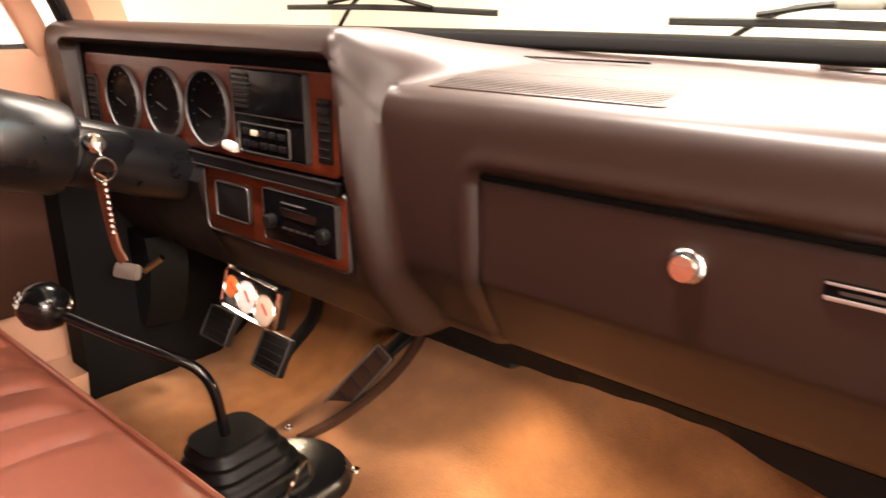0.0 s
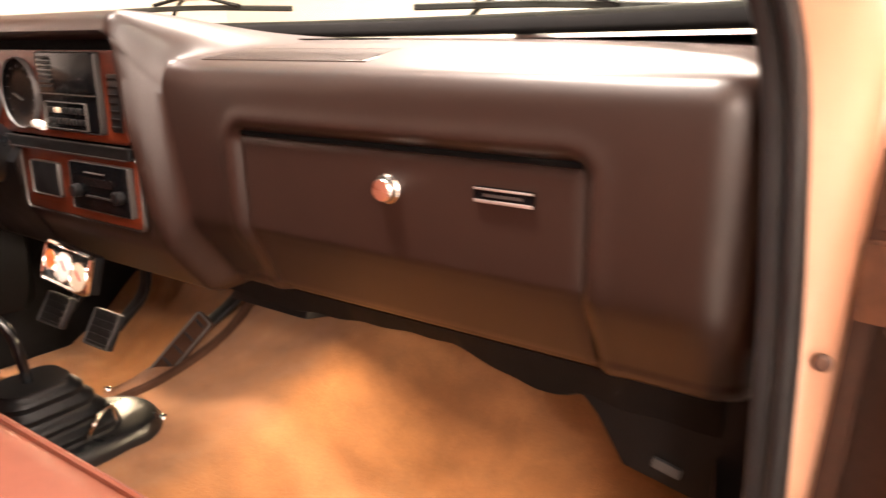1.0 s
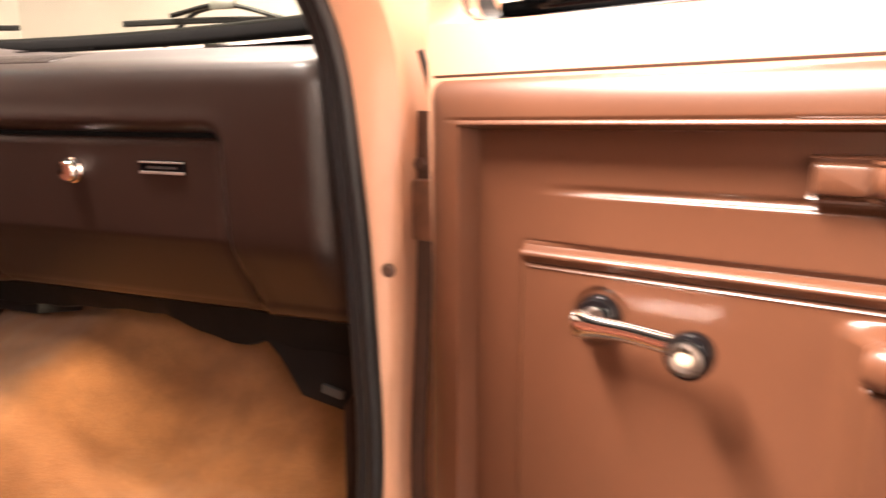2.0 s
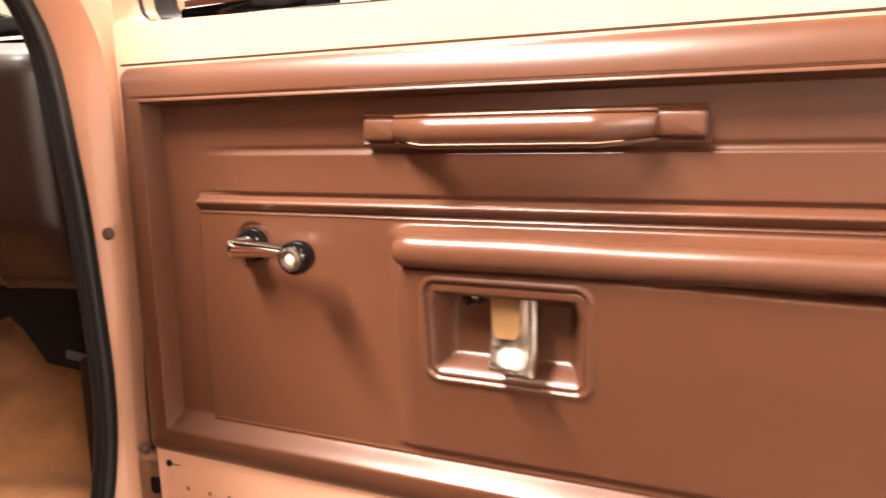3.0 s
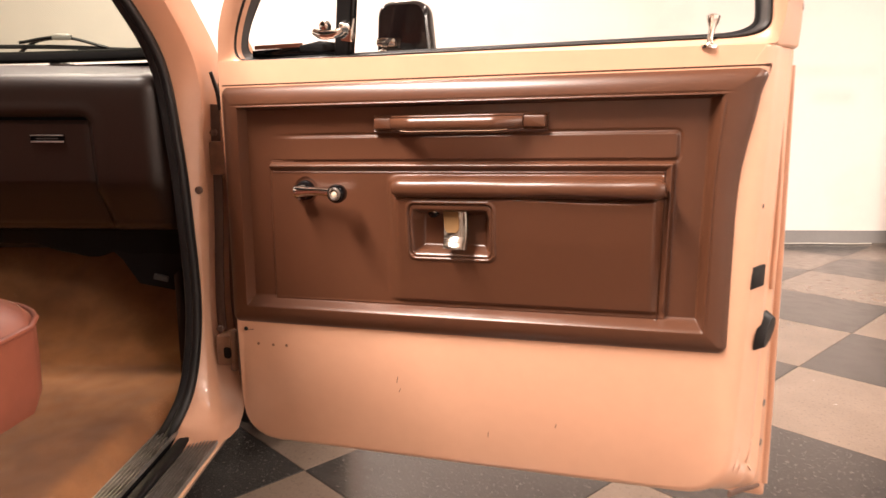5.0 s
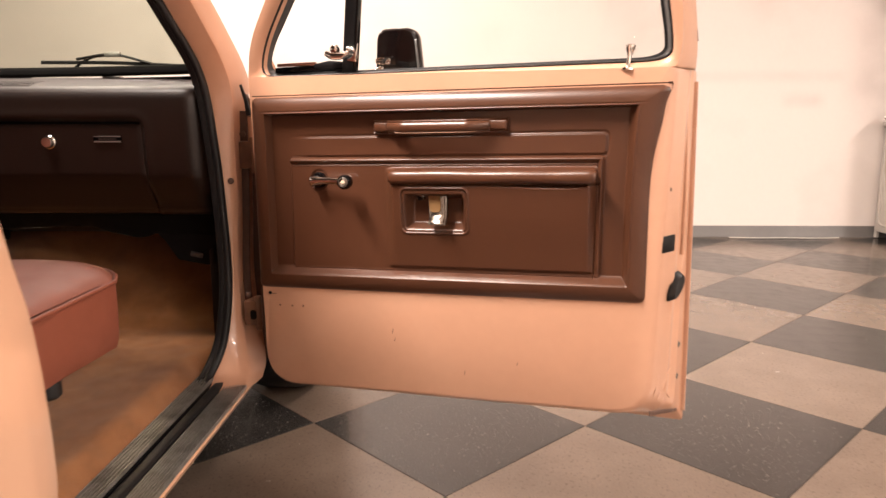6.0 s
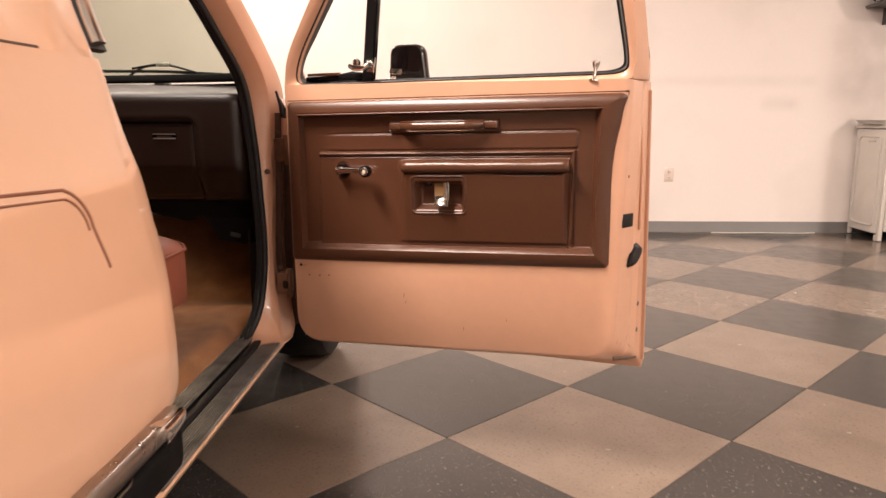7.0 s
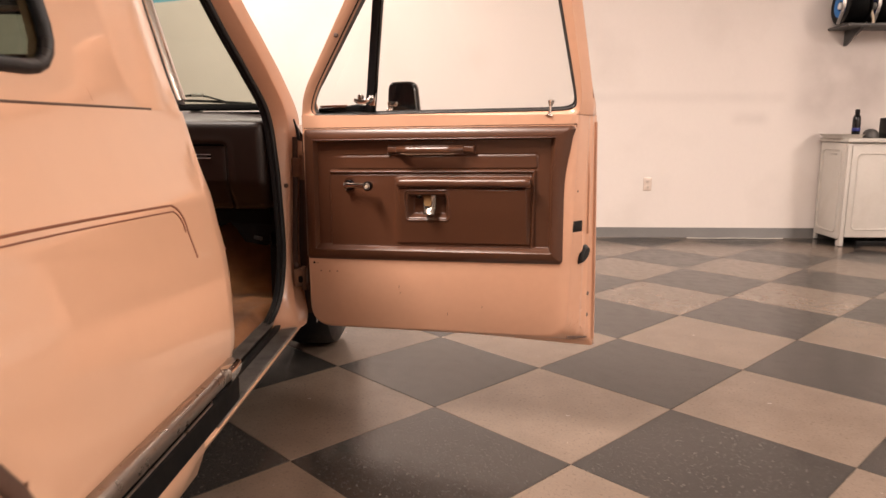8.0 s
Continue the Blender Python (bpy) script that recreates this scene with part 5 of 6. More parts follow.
# dashboard: one skin, swept across the cab
def hood(x, p):
    c = -1.378 + 0.055 * (1 - min(1.0, p / 0.54))
    w = 0.020 + 0.10 * step(0.60, 0.95, p)
    return step(c + w + 0.06 * step(0.6, 0.95, p), c - w, x)


CL = (-2.105, -1.398, 0.912, 1.066)
CL2 = (-1.725, -1.392, 0.790, 0.930)
FACE = [(0.0, 0.20, 0.723), (0.05, 0.13, 0.717), (0.08, 0.112, 0.731), (0.10, 0.108, 0.741), (0.24, 0.062, 0.806), (0.27, 0.0545, 0.824), (0.34, 0.050, 0.87), (0.46, 0.046, 0.95), (0.54, 0.046, 1.000), (0.58, 0.050, 1.017), (0.62, 0.060, 1.030), (0.67, 0.085, 1.039), (0.80, 0.18, 1.056), (1.0, 0.36, 1.072)]
HOOD = [(0.0, 0.20, 0.705), (0.05, 0.12, 0.698), (0.08, 0.090, 0.703), (0.10, 0.080, 0.712), (0.24, 0.040, 0.765), (0.27, 0.032, 0.782), (0.34, 0.020, 0.835), (0.46, 0.004, 0.95), (0.54, -0.006, 1.055), (0.58, -0.004, 1.080), (0.62, 0.006, 1.094), (0.67, 0.030, 1.100), (0.80, 0.16, 1.096), (1.0, 0.36, 1.072)]


def dash_point(x, p):
    """p runs from the lower lip (0) over the face to the screen (1)."""
    h = hood(x, p)
    y = eased(FACE, p, 1) * (1 - h) + eased(HOOD, p, 1) * h
    z = eased(FACE, p, 2) * (1 - h) + eased(HOOD, p, 2) * h
    # ends round off
    for edge, sign in ((-0.602, 1), (2 * TX + 0.602, -1)):
        d = 0.045 - sign * (edge - x)
        if d > 0:
            fall = 0.045 - math.sqrt(max(0.0, 0.045 ** 2 - min(d, 0.045) ** 2))
            y += fall * step(0.75, 0.55, p)
            z -= fall * 0.45 * step(0.50, 0.62, p) * step(1.0, 0.7, p)
    # recess for the glove box
    if 0.05 < p < 0.6:
        g = box_gap(x, z, -1.226, -0.748, 0.60, 0.9565, 0.020)
        y += 0.010 * step(0.006, -0.006, g) - 0.0025 * math.exp(-((g - 0.012) / 0.010) ** 2)
        g = min(box_gap(x, z, *CL, 0.014), box_gap(x, z, *CL2, 0.014))
        y += (0.034 - y) * step(0.007, -0.007, g)
    return Vector((x, y, z))


dash_rows = []
for i in range(241):
    x = 2 * TX + 0.602 + (-0.602 - (2 * TX + 0.602)) * i / 240
    dash_rows.append([dash_point(x, k / 150) for k in range(151)])
dash = part("dashboard", sheet(dash_rows), DASH, truck, "dark brown padded vinyl dashboard", FIT)
for i in (0, 240):
    bm = bmesh.new()
    bm.faces.new([bm.verts.new(p) for p in dash_rows[i]])
    part("dash_end", bm, DASH, dash, m=FIT, smooth=False)


def on_dash(name, bm, mat, label="", m=Matrix(), smooth=True):
    return part(name, bm, mat, dash, label, FIT @ m, smooth)


# glove box lid follows the face
def lid_y(z):
    return along([(0.735, 0.108), (0.806, 0.0655), (0.824, 0.056), (0.95, 0.049)], z) - 0.001


lid_rows = []
for i in range(61):
    x = -1.2215 + 0.469 * i / 60
    row = []
    for k in range(41):
        z = 0.733 + 0.2115 * k / 40
        g = -box_gap(x, z, -1.2215, -0.7525, 0.733, 0.9445, 0.010)
        row.append((x, lid_y(z) + 0.0035 + 0.0030 * (1 - step(0.0, 0.0035, g)), z))
    lid_rows.append([(x, lid_y(0.733) + 0.012, 0.733)] + row + [(x, lid_y(0.9445) + 0.014, 0.9445)])
on_dash("glove_box_lid", sheet(lid_rows), DASH, "dark brown glove box lid")
# black strip in place of the shade above the lid
on_dash("glove_box_gap", rbox((0.462, 0.006, 0.006), 0.001, pose(-0.986, 0.0545, 0.9490)), VOID, "black strip painting the shade in the gap above the lid")
lockm = pose(-0.981, lid_y(0.90) + 0.003, 0.903)
on_dash("glove_box_button", lathe([(0.0165, 0), (0.0165, 0.003), (0.0145, 0.005), (0.0140, 0.012), (0.012, 0.0145), (0.004, 0.0155)], 28, m=FRONT), CHROME, "round chrome glove box button", lockm)
BADGE = pose(-0.836, lid_y(0.91) + 0.003, 0.9105)
badge = on_dash("glove_box_badge", plate(rrect(0.068, 0.017, 0.002), 0.0025, 0.0005, FRONT), GAUGEBLACK, "small dark badge with bright edges on the lid", BADGE)
for dz, h in ((0.0062, 0.0022), (-0.0062, 0.0034)):
    on_dash("badge_edge", rbox((0.066, 0.002, h), 0.0006, pose(0, -0.003, dz)), DULLSTEEL, "bright badge edge", BADGE)
on_dash("badge_bars", rbox((0.044, 0.001, 0.003), 0, pose(0, -0.0027, 0)), EDGING, "", BADGE, False)

# defroster grille in the top
GRILLE = pose(-1.170, 0.118, 1.0425, 10)
on_dash("defroster_grille", plate(rrect(0.285, 0.086, 0.004), 0.0030, 0.001), DASH, "slotted defroster grille", GRILLE)
for i in range(13):
    on_dash("grille_slat", rbox((0.272, 0.0034, 0.0009), 0), DASH, "", GRILLE @ pose(0, -0.036 + 0.0060 * i, 0.0033), False)
on_dash("dash_clip", rbox((0.05, 0.02, 0.010), 0.003), DULLSTEEL, "", pose(-0.93, 0.30, 1.068))
# black strip in place of the shade inside the slit
on_dash("vent_slit", rbox((0.17, 0.003, 0.002), 0), VOID, "thin black strip painting the shade of a slit in the dash top", pose(-1.20, 0.235, 1.0655, 8), False)

# interior mirror
mir = part("interior_mirror", plate(rrect(0.25, 0.062, 0.024), 0.022, 0.008, FRONT), BLACK, truck, "black framed interior mirror", pose(TX - 0.03, -0.10, 1.402, 0, 0, 6))
part("mirror_glass", plate(rrect(0.238, 0.050, 0.020), 0.0015, 0.0005, FRONT), CHROME, mir, "mirror glass", pose(TX - 0.03, -0.10, 1.402, 0, 0, 6) @ pose(0, -0.0225, 0))
part("mirror_stem", tube([(TX - 0.03, -0.095, 1.42), (TX - 0.03, -0.05, 1.47), (TX - 0.03, 0.085, 1.50)], 0.007, 8, (1, 0, 0)), BLACK, mir)

# instrument panel
PY = 0.026
on_dash("wood_panel", plate(rrect(0.662, 0.128, 0.010), 0.006, 0.001, FRONT), WOOD, "reddish woodgrain instrument panel", pose(-1.7405, PY, 0.984))
# black sheet behind the wood: recess shade given as colour
on_dash("panel_recess", plate(rrect(0.700, 0.156, 0.012), 0.003, 0.001, FRONT), VOID, "black sheet painting the shade in the recess round the instrument panel", pose(-1.7505, PY + 0.004, 0.989))
on_dash("wood_panel", plate(rrect(0.318, 0.100, 0.010), 0.006, 0.001, FRONT), WOOD, "reddish woodgrain lower panel", pose(-1.5575, PY, 0.850))
on_dash("panel_trim", frame_ring(rrect(0.702, 0.158, 0.016), rrect(0.699, 0.155, 0.014), 0.008, FRONT), EDGING, "thin bright edge of the instrument panel", pose(-1.7505, PY, 0.989))
on_dash("panel_trim", frame_ring(rrect(0.324, 0.106, 0.012), rrect(0.320, 0.102, 0.010), 0.0075, FRONT), EDGING, "thin bright edge of the lower panel", pose(-1.5575, PY, 0.850))
on_dash("black_strip", rbox((0.47, 0.012, 0.017), 0.003), BLACK, "black strip between the panels", pose(-1.64, PY - 0.008, 0.908))
for dz in (-0.0085, 0.0085):
    on_dash("strip_line", rbox((0.46, 0.003, 0.0016), 0), EDGING, "", pose(-1.64, PY - 0.0142, 0.908 + dz), False)
on_dash("strip_legend", rbox((0.045, 0.001, 0.003), 0), WHITE, "", pose(-1.765, PY - 0.0146, 0.908), False)
for x, z in ((-1.940, 0.978), (-1.808, 0.982), (-1.686, 0.983)):
    gm = pose(x, PY - 0.006, z)
    gauge = on_dash("gauge_bezel", frame_ring(ring(0.0548, 44), ring(0.0525, 44), 0.008, FRONT), STEELGREY, "dull grey ring of a round gauge", gm)
    on_dash("gauge_face", lathe([(0.0525, 0.0005), (0.0525, 0.0055), (0.048, 0.0030), (0.030, 0.0015), (0.006, 0.0011)], 36, m=FRONT), GAUGEBLACK, "dark glossy gauge face", gm)
    ticks = bmesh.new()
    for k in range(11):
        a = radians(220 - 26 * k)
        rbox((0.004, 0.0006, 0.0007), 0, pose(0.041 * math.cos(a), -0.0032, 0.041 * math.sin(a), 0, -math.degrees(a), 0), bm=ticks)
    on_dash("gauge_ticks", ticks, DIMGREY, "", gm, False)
    on_dash("gauge_needle", rbox((0.030, 0.0008, 0.0008), 0, pose(-0.010, -0.0030, -0.006, 0, 20, 0)), DIMGREY, "", gm, False)
for x, w, z in ((-2.052, 0.036, 0.972), (-1.4315, 0.026, 0.977)):
    vent = on_dash("side_vent", plate(rrect(w, 0.080, 0.004), 0.003, 0.001, FRONT), BLACK, "slim black side vent", pose(x, PY - 0.006, z))
    for k in range(7):
        on_dash("vent_slat", rbox((w - 0.006, 0.003, 0.004), 0.0), BLACK, "", pose(x, PY - 0.0085, z - 0.033 + 0.0110 * k, 25), False)
radio = on_dash("radio_tower", plate(rrect(0.152, 0.112, 0.004), 0.010, 0.002, FRONT), GAUGEBLACK, "black radio and climate tower", pose(-1.536, PY - 0.006, 0.989))
on_dash("radio_edge", frame_ring(rrect(0.1545, 0.1145, 0.004), rrect(0.151, 0.111, 0.003), 0.0105, FRONT), EDGING, "", pose(-1.536, PY - 0.006, 0.989))
on_dash("radio_pocket", plate(rrect(0.106, 0.056, 0.003), 0.003, 0.001, FRONT), GAUGEBLACK, "dark display pocket", pose(-1.514, PY - 0.0155, 1.016))
on_dash("tower_line", rbox((0.146, 0.002, 0.0014), 0), EDGING, "", pose(-1.536, PY - 0.017, 0.986), False)
for k in range(7):
    on_dash("tower_slat", rbox((0.030, 0.004, 0.0035), 0), BLACK, "", pose(-1.588, PY - 0.018, 0.997 + 0.0068 * k), False)
on_dash("control_frame", frame_ring(rrect(0.111, 0.040, 0.003), rrect(0.1085, 0.0375, 0.002), 0.003, FRONT), EDGING, "bright frame round the controls", pose(-1.545, PY - 0.016, 0.955))
for i in range(2):
    for k in range(5):
        on_dash("control_key", rbox((0.014, 0.005, 0.009), 0.002), BLACK, "", pose(-1.584 + 0.0195 * k, PY - 0.017, 0.947 + 0.016 * i))
on_dash("control_badge", rbox((0.013, 0.004, 0.008), 0.002), IVORY, "small pale key", pose(-1.562, PY - 0.020, 0.963))
on_dash("pull_knob", rbox((0.030, 0.014, 0.013), 0.0055, pose(0, -0.012, 0, 0, 8, 0)), WHITE, "white pull knob", pose(-1.622, PY - 0.006, 0.938))
on_dash("lower_vent", plate(rrect(0.078, 0.050, 0.004), 0.006, 0.001, FRONT), BLACK, "square black air vent", pose(-1.640, PY - 0.006, 0.853))
on_dash("lower_vent_edge", frame_ring(rrect(0.083, 0.055, 0.005), rrect(0.079, 0.051, 0.004), 0.0075, FRONT), EDGING, "", pose(-1.640, PY - 0.006, 0.853))
deck = on_dash("tape_deck", plate(rrect(0.148, 0.070, 0.004), 0.010, 0.001, FRONT), GAUGEBLACK, "black tape deck", pose(-1.484, PY - 0.006, 0.853))
on_dash("deck_edge", frame_ring(rrect(0.151, 0.073, 0.004), rrect(0.148, 0.070, 0.003), 0.0105, FRONT), EDGING, "", pose(-1.484, PY - 0.006, 0.853))
for dx in (-0.055, 0.055):
    on_dash("deck_knob", lathe([(0.010, 0), (0.010, 0.010), (0.008, 0.012)], 18, m=FRONT), BLACK, "", pose(-1.484 + dx, PY - 0.016, 0.846))
on_dash("deck_slot", rbox((0.075, 0.002, 0.012), 0.0005), GLOSSBLACK, "", pose(-1.484, PY - 0.0165, 0.862), False)
for k in range(5):
    on_dash("deck_key", rbox((0.010, 0.003, 0.003), 0.001), EDGING, "", pose(-1.512 + 0.014 * k, PY - 0.017, 0.840))
on_dash("deck_bars", rbox((0.05, 0.001, 0.002), 0), STEELGREY, "", pose(-1.492, PY - 0.0166, 0.875), False)

# under the dash
part("heater_duct", rbox((0.185, 0.10, 0.045), 0.010, pose(-1.372, 0.285, 0.640, -12, 0, 0)), BLACK, truck, "black heater duct under the dash")
part("under_dash_panel", sheet([[(x, y, z) for x in (-2.16, -1.4, -0.61)] for y, z in ((0.168, 0.716), (0.24, 0.680), (0.36, 0.63), (0.62, 0.60))]), BLACK, truck, "black panel under the dash")
VALANCE = [(-1.47, 0.660), (-1.40, 0.655), (-1.30, 0.652), (-1.19, 0.659), (-1.09, 0.666), (-0.985, 0.669), (-0.93, 0.655), (-0.86, 0.637), (-0.82, 0.640), (-0.795, 0.648), (-0.74, 0.640), (-0.63, 0.640)]
part("valance", loft([[(x, 0.176, 0.715), (x, 0.190, 0.700), (x, 0.206, z + 0.004), (x, 0.214, z), (x, 0.240, z + 0.004), (x, 0.250, 0.715)] for x, z in [(x, along(VALANCE, x) + 0.0015 * math.sin(70 * x)) for x in [-1.47 + 0.84 * i / 60 for i in range(61)]]]), SEALBLACK, truck, "ragged black padding under the dash lip")
kick = part("vent_box", loft([[(x, y, z) for x, z in ((-0.602, 0.575), (-0.655, 0.563), (-0.735, 0.578), (-0.770, 0.632), (-0.80, 0.662), (-0.92, 0.672), (-0.92, 0.71), (-0.602, 0.725))] for y in (0.205, 0.215, 0.36)]), BLACK, truck, "black vent box under the dash end")
part("vent_box_clip", rbox((0.034, 0.008, 0.014), 0.003, pose(-0.684, 0.204, 0.592, 0, 12, 0)), DIMGREY, kick)
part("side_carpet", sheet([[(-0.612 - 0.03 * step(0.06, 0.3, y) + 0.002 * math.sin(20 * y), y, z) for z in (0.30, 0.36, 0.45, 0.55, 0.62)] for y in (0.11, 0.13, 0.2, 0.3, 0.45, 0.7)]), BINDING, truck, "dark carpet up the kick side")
part("kick_panel", slab(2 * TX + 0.59, 2 * TX + 0.66, -0.02, 0.66, 0.34, 0.90), SEALBLACK, truck, "black driver side kick panel")
part("brake_bracket", loft([[(2 * TX + x, y, z) for x, y in ((0.66, 0.10), (0.66 + w, 0.09), (0.68 + w, 0.16), (0.66, 0.22))] for z, w in ((0.50, 0.05), (0.56, 0.08), (0.64, 0.10), (0.70, 0.09))]), SEALBLACK, truck, "black parking brake bracket")
part("brake_pad", rbox((0.056, 0.020, 0.032), 0.0095, pose(-2.02, 0.035, 0.655, -25, 0, 20)), WORN, truck, "small worn parking brake pad")
part("brake_rod", tube([(-1.985, 0.05, 0.66), (-1.95, 0.07, 0.69)], 0.006, 8), CHROME, truck)

for (x, y, z), aim, watts in COURTESY:
    shell_m = pose(x, y, z)
    lamp_body = part("courtesy_lamp", lathe([(0.026, 0.003), (0.026, 0.010), (0.020, 0.014)], 18), BLACK, truck, "small black courtesy lamp under the dash", shell_m)
    part("lamp_bracket", rbox((0.012, 0.05, 0.004), 0.001), BLACK, lamp_body, "", shell_m @ pose(0, 0.02, 0.015))

# three small gauges in a chrome plate
gm = FIT @ pose(-1.612, 0.025, 0.708, -14, 4, 0)
pod = part("gauge_pod", rbox((0.130, 0.020, 0.064), 0.005), BLACK, truck, "pod with three small gauges in a chrome frame", gm)
part("pod_frame", frame_ring(rrect(0.134, 0.068, 0.010), rrect(0.122, 0.056, 0.008), 0.008, FRONT), CHROME, pod, "bright chrome pod frame", gm @ pose(0, -0.010, 0))
for dx, dz, r, mat in ((-0.042, 0.004, 0.016, ORANGE), (-0.002, 0.0, 0.023, WHITE), (0.042, -0.006, 0.022, IVORY)):
    part("pod_dial", lathe([(r, 0.0), (r + 0.0005, 0.006), (r - 0.002, 0.0075), (r - 0.006, 0.0078)], 26, m=FRONT), mat, pod, "", gm @ pose(dx, -0.011, dz))
    part("pod_ring", frame_ring(ring(r + 0.003, 26), ring(r, 26), 0.009, FRONT), CHROME, pod, "", gm @ pose(dx, -0.011, dz))
    part("pod_needle", rbox((r * 0.9, 0.001, 0.003), 0, pose(0.002, -0.0090, 0.002, 0, 40, 0)), RED, pod, "", gm @ pose(dx, -0.011, dz), False)


# pedals
def pedal(x, y, z, w, h, tilt, turn, arm, mat=RUBBER):
    m = FIT @ pose(x, y, z, tilt, turn, 0)
    p = part("pedal", rbox((w, 0.014, h), 0.005), mat, truck, "ribbed black rubber pedal", m)
    for k in range(5):
        part("pedal_rib", rbox((w - 0.016, 0.004, 0.004), 0.001), RUBBER, p, "", m @ pose(0, -0.008, -h / 2 + h * (k + 0.5) / 5))
    part("pedal_edge", frame_ring(rrect(w, h, 0.006), rrect(w - 0.006, h - 0.006, 0.004), 0.003, FRONT), DIMGREY, p, "", m @ pose(0, -0.007, 0))
    part("pedal_arm", sweep(curve(arm, 6), rrect(0.012, 0.026, 0.004, 2), (1, 0, 0)), BLACK, p, "", FIT)


pedal(-1.706, 0.115, 0.548, 0.078, 0.070, -30, 0, [(-1.69, 0.13, 0.55), (-1.665, 0.18, 0.62), (-1.65, 0.17, 0.73)])
pedal(-1.868, 0.115, 0.552, 0.082, 0.064, -30, 0, [(-1.855, 0.13, 0.55), (-1.84, 0.18, 0.62), (-1.83, 0.17, 0.73)])
pedal(-1.528, 0.150, 0.540, 0.038, 0.150, -30, 30, [(-1.53, 0.17, 0.55), (-1.50, 0.27, 0.62), (-1.50, 0.29, 0.70)], BINDING)

part("tunnel_edge", tube(curve([(-1.548, 0.36, 0.585), (-1.536, 0.29, 0.542), (-1.528, 0.232, 0.523), (-1.532, 0.171, 0.504), (-1.540, 0.115, 0.490), (-1.555, 0.057, 0.480)], 6), 0.010, 8), BINDING, truck, "dark binding along the tunnel carpet")

# gear lever with boot
boot_m = pose(-1.500, -0.070, 0.468)
lever = part("gear_lever", tube(curve([(-1.497, -0.100, 0.555), (-1.497, -0.105, 0.615), (-1.500, -0.112, 0.665), (-1.512, -0.124, 0.694), (-1.535, -0.145, 0.711), (-1.58, -0.18, 0.733), (-1.652, -0.230, 0.768)], 7), 0.0070, 12), GLOSSBLACK, truck, "black floor gear lever")
knob_m = Matrix.Translation((-1.660, -0.235, 0.773)) @ Vector((-0.21, -0.83, 0.45)).to_track_quat("Z", "Y").to_matrix().to_4x4()
part("gear_knob", lathe([(0.010, -0.031), (0.020, -0.026), (0.028, -0.014), (0.0315, 0.0), (0.028, 0.014), (0.018, 0.026), (0.004, 0.0315)], 28, m=knob_m), GLOSSBLACK, lever, "round black gear knob with white pattern")
for dx, h in ((-0.008, 0.016), (0, 0.016), (0.008, 0.016)):
    part("knob_marks", rbox((0.0025, h, 0.001), 0), WHITE, lever, "", knob_m @ pose(dx, 0.0, 0.0305 - abs(dx) * 0.16), False)
part("knob_marks", rbox((0.018, 0.0025, 0.001), 0), WHITE, lever, "", knob_m @ pose(0, 0, 0.0310), False)
folds = []
for i in range(33):
    t = i / 32
    rip = 0.0075 * math.sin(t * 5 * 2 * math.pi) * (1 - 0.3 * t)
    w, d = 0.138 - 0.062 * t + rip, 0.180 - 0.085 * t + rip
    folds.append([boot_m @ Vector((x + 0.003 * t + 0.002 * math.sin(9 * t + 8 * y), y - 0.030 * t, 0.020 + 0.108 * t + 0.03 * t * y)) for x, y in rrect(w, d, min(w, d) * 0.33, 5)])
part("lever_boot", loft(folds), BLACK, lever, "ribbed black rubber lever boot")
part("boot_flange", loft([[boot_m @ Vector((x + 0.014, y + 0.025, z)) for x, y in rrect(w, d, 0.070, 7)] for w, d, z in ((0.160, 0.240, -0.02), (0.159, 0.236, 0.016), (0.150, 0.222, 0.029), (0.14, 0.19, 0.033))]), COLUMN, lever, "black rubber base of the boot")
part("boot_clamp", tube(curve([boot_m @ Vector(p) for p in ((0.070, 0.005, 0.040), (0.078, 0.012, 0.062), (0.072, 0.030, 0.074), (0.062, 0.050, 0.068), (0.060, 0.056, 0.044))], 5), 0.0036, 8), SATIN, lever, "chrome boot clamp")
for dx, dy in ((0.088, 0.095), (0.082, -0.08), (-0.070, 0.100)):
    part("flange_screw", lathe([(0.007, 0), (0.006, 0.004), (0.002, 0.006)], 10, m=boot_m @ pose(dx, dy + 0.02, 0.030)), CHROME, lever)

# steering column and wheel
cdir = Vector((0, -0.955, 0.297)).normalized()
c0 = Vector((-1.815, 0.06, 0.875))
col_m = Matrix.Translation(c0) @ cdir.to_track_quat("Z", "Y").to_matrix().to_4x4()
col = part("steering_column", lathe([(0.040, -0.08), (0.046, -0.04), (0.050, 0.0), (0.052, 0.08), (0.050, 0.10), (0.050, 0.185), (0.047, 0.187), (0.047, 0.193), (0.062, 0.197), (0.066, 0.205), (0.067, 0.29), (0.058, 0.32), (0.03, 0.34)], 36), COLUMN, truck, "black steering column", col_m)
part("column_switch_housing", rbox((0.050, 0.085, 0.060), 0.016, pose(-1.790, -0.085, 0.930, -17, 0, 0)), COLUMN, col, "black ignition housing")
part("steering_wheel", sweep([(0.195 * math.cos(a), 0.195 * math.sin(a), 0.42) for a in [2 * math.pi * i / 40 for i in range(40)]], ring(0.013, 10), (0, 0, 1), closed=True), BLACK, col, "black steering wheel rim", col_m)
part("wheel_hub", lathe([(0.03, 0.33), (0.065, 0.365), (0.07, 0.395), (0.05, 0.405)], 28), BLACK, col, "", col_m)
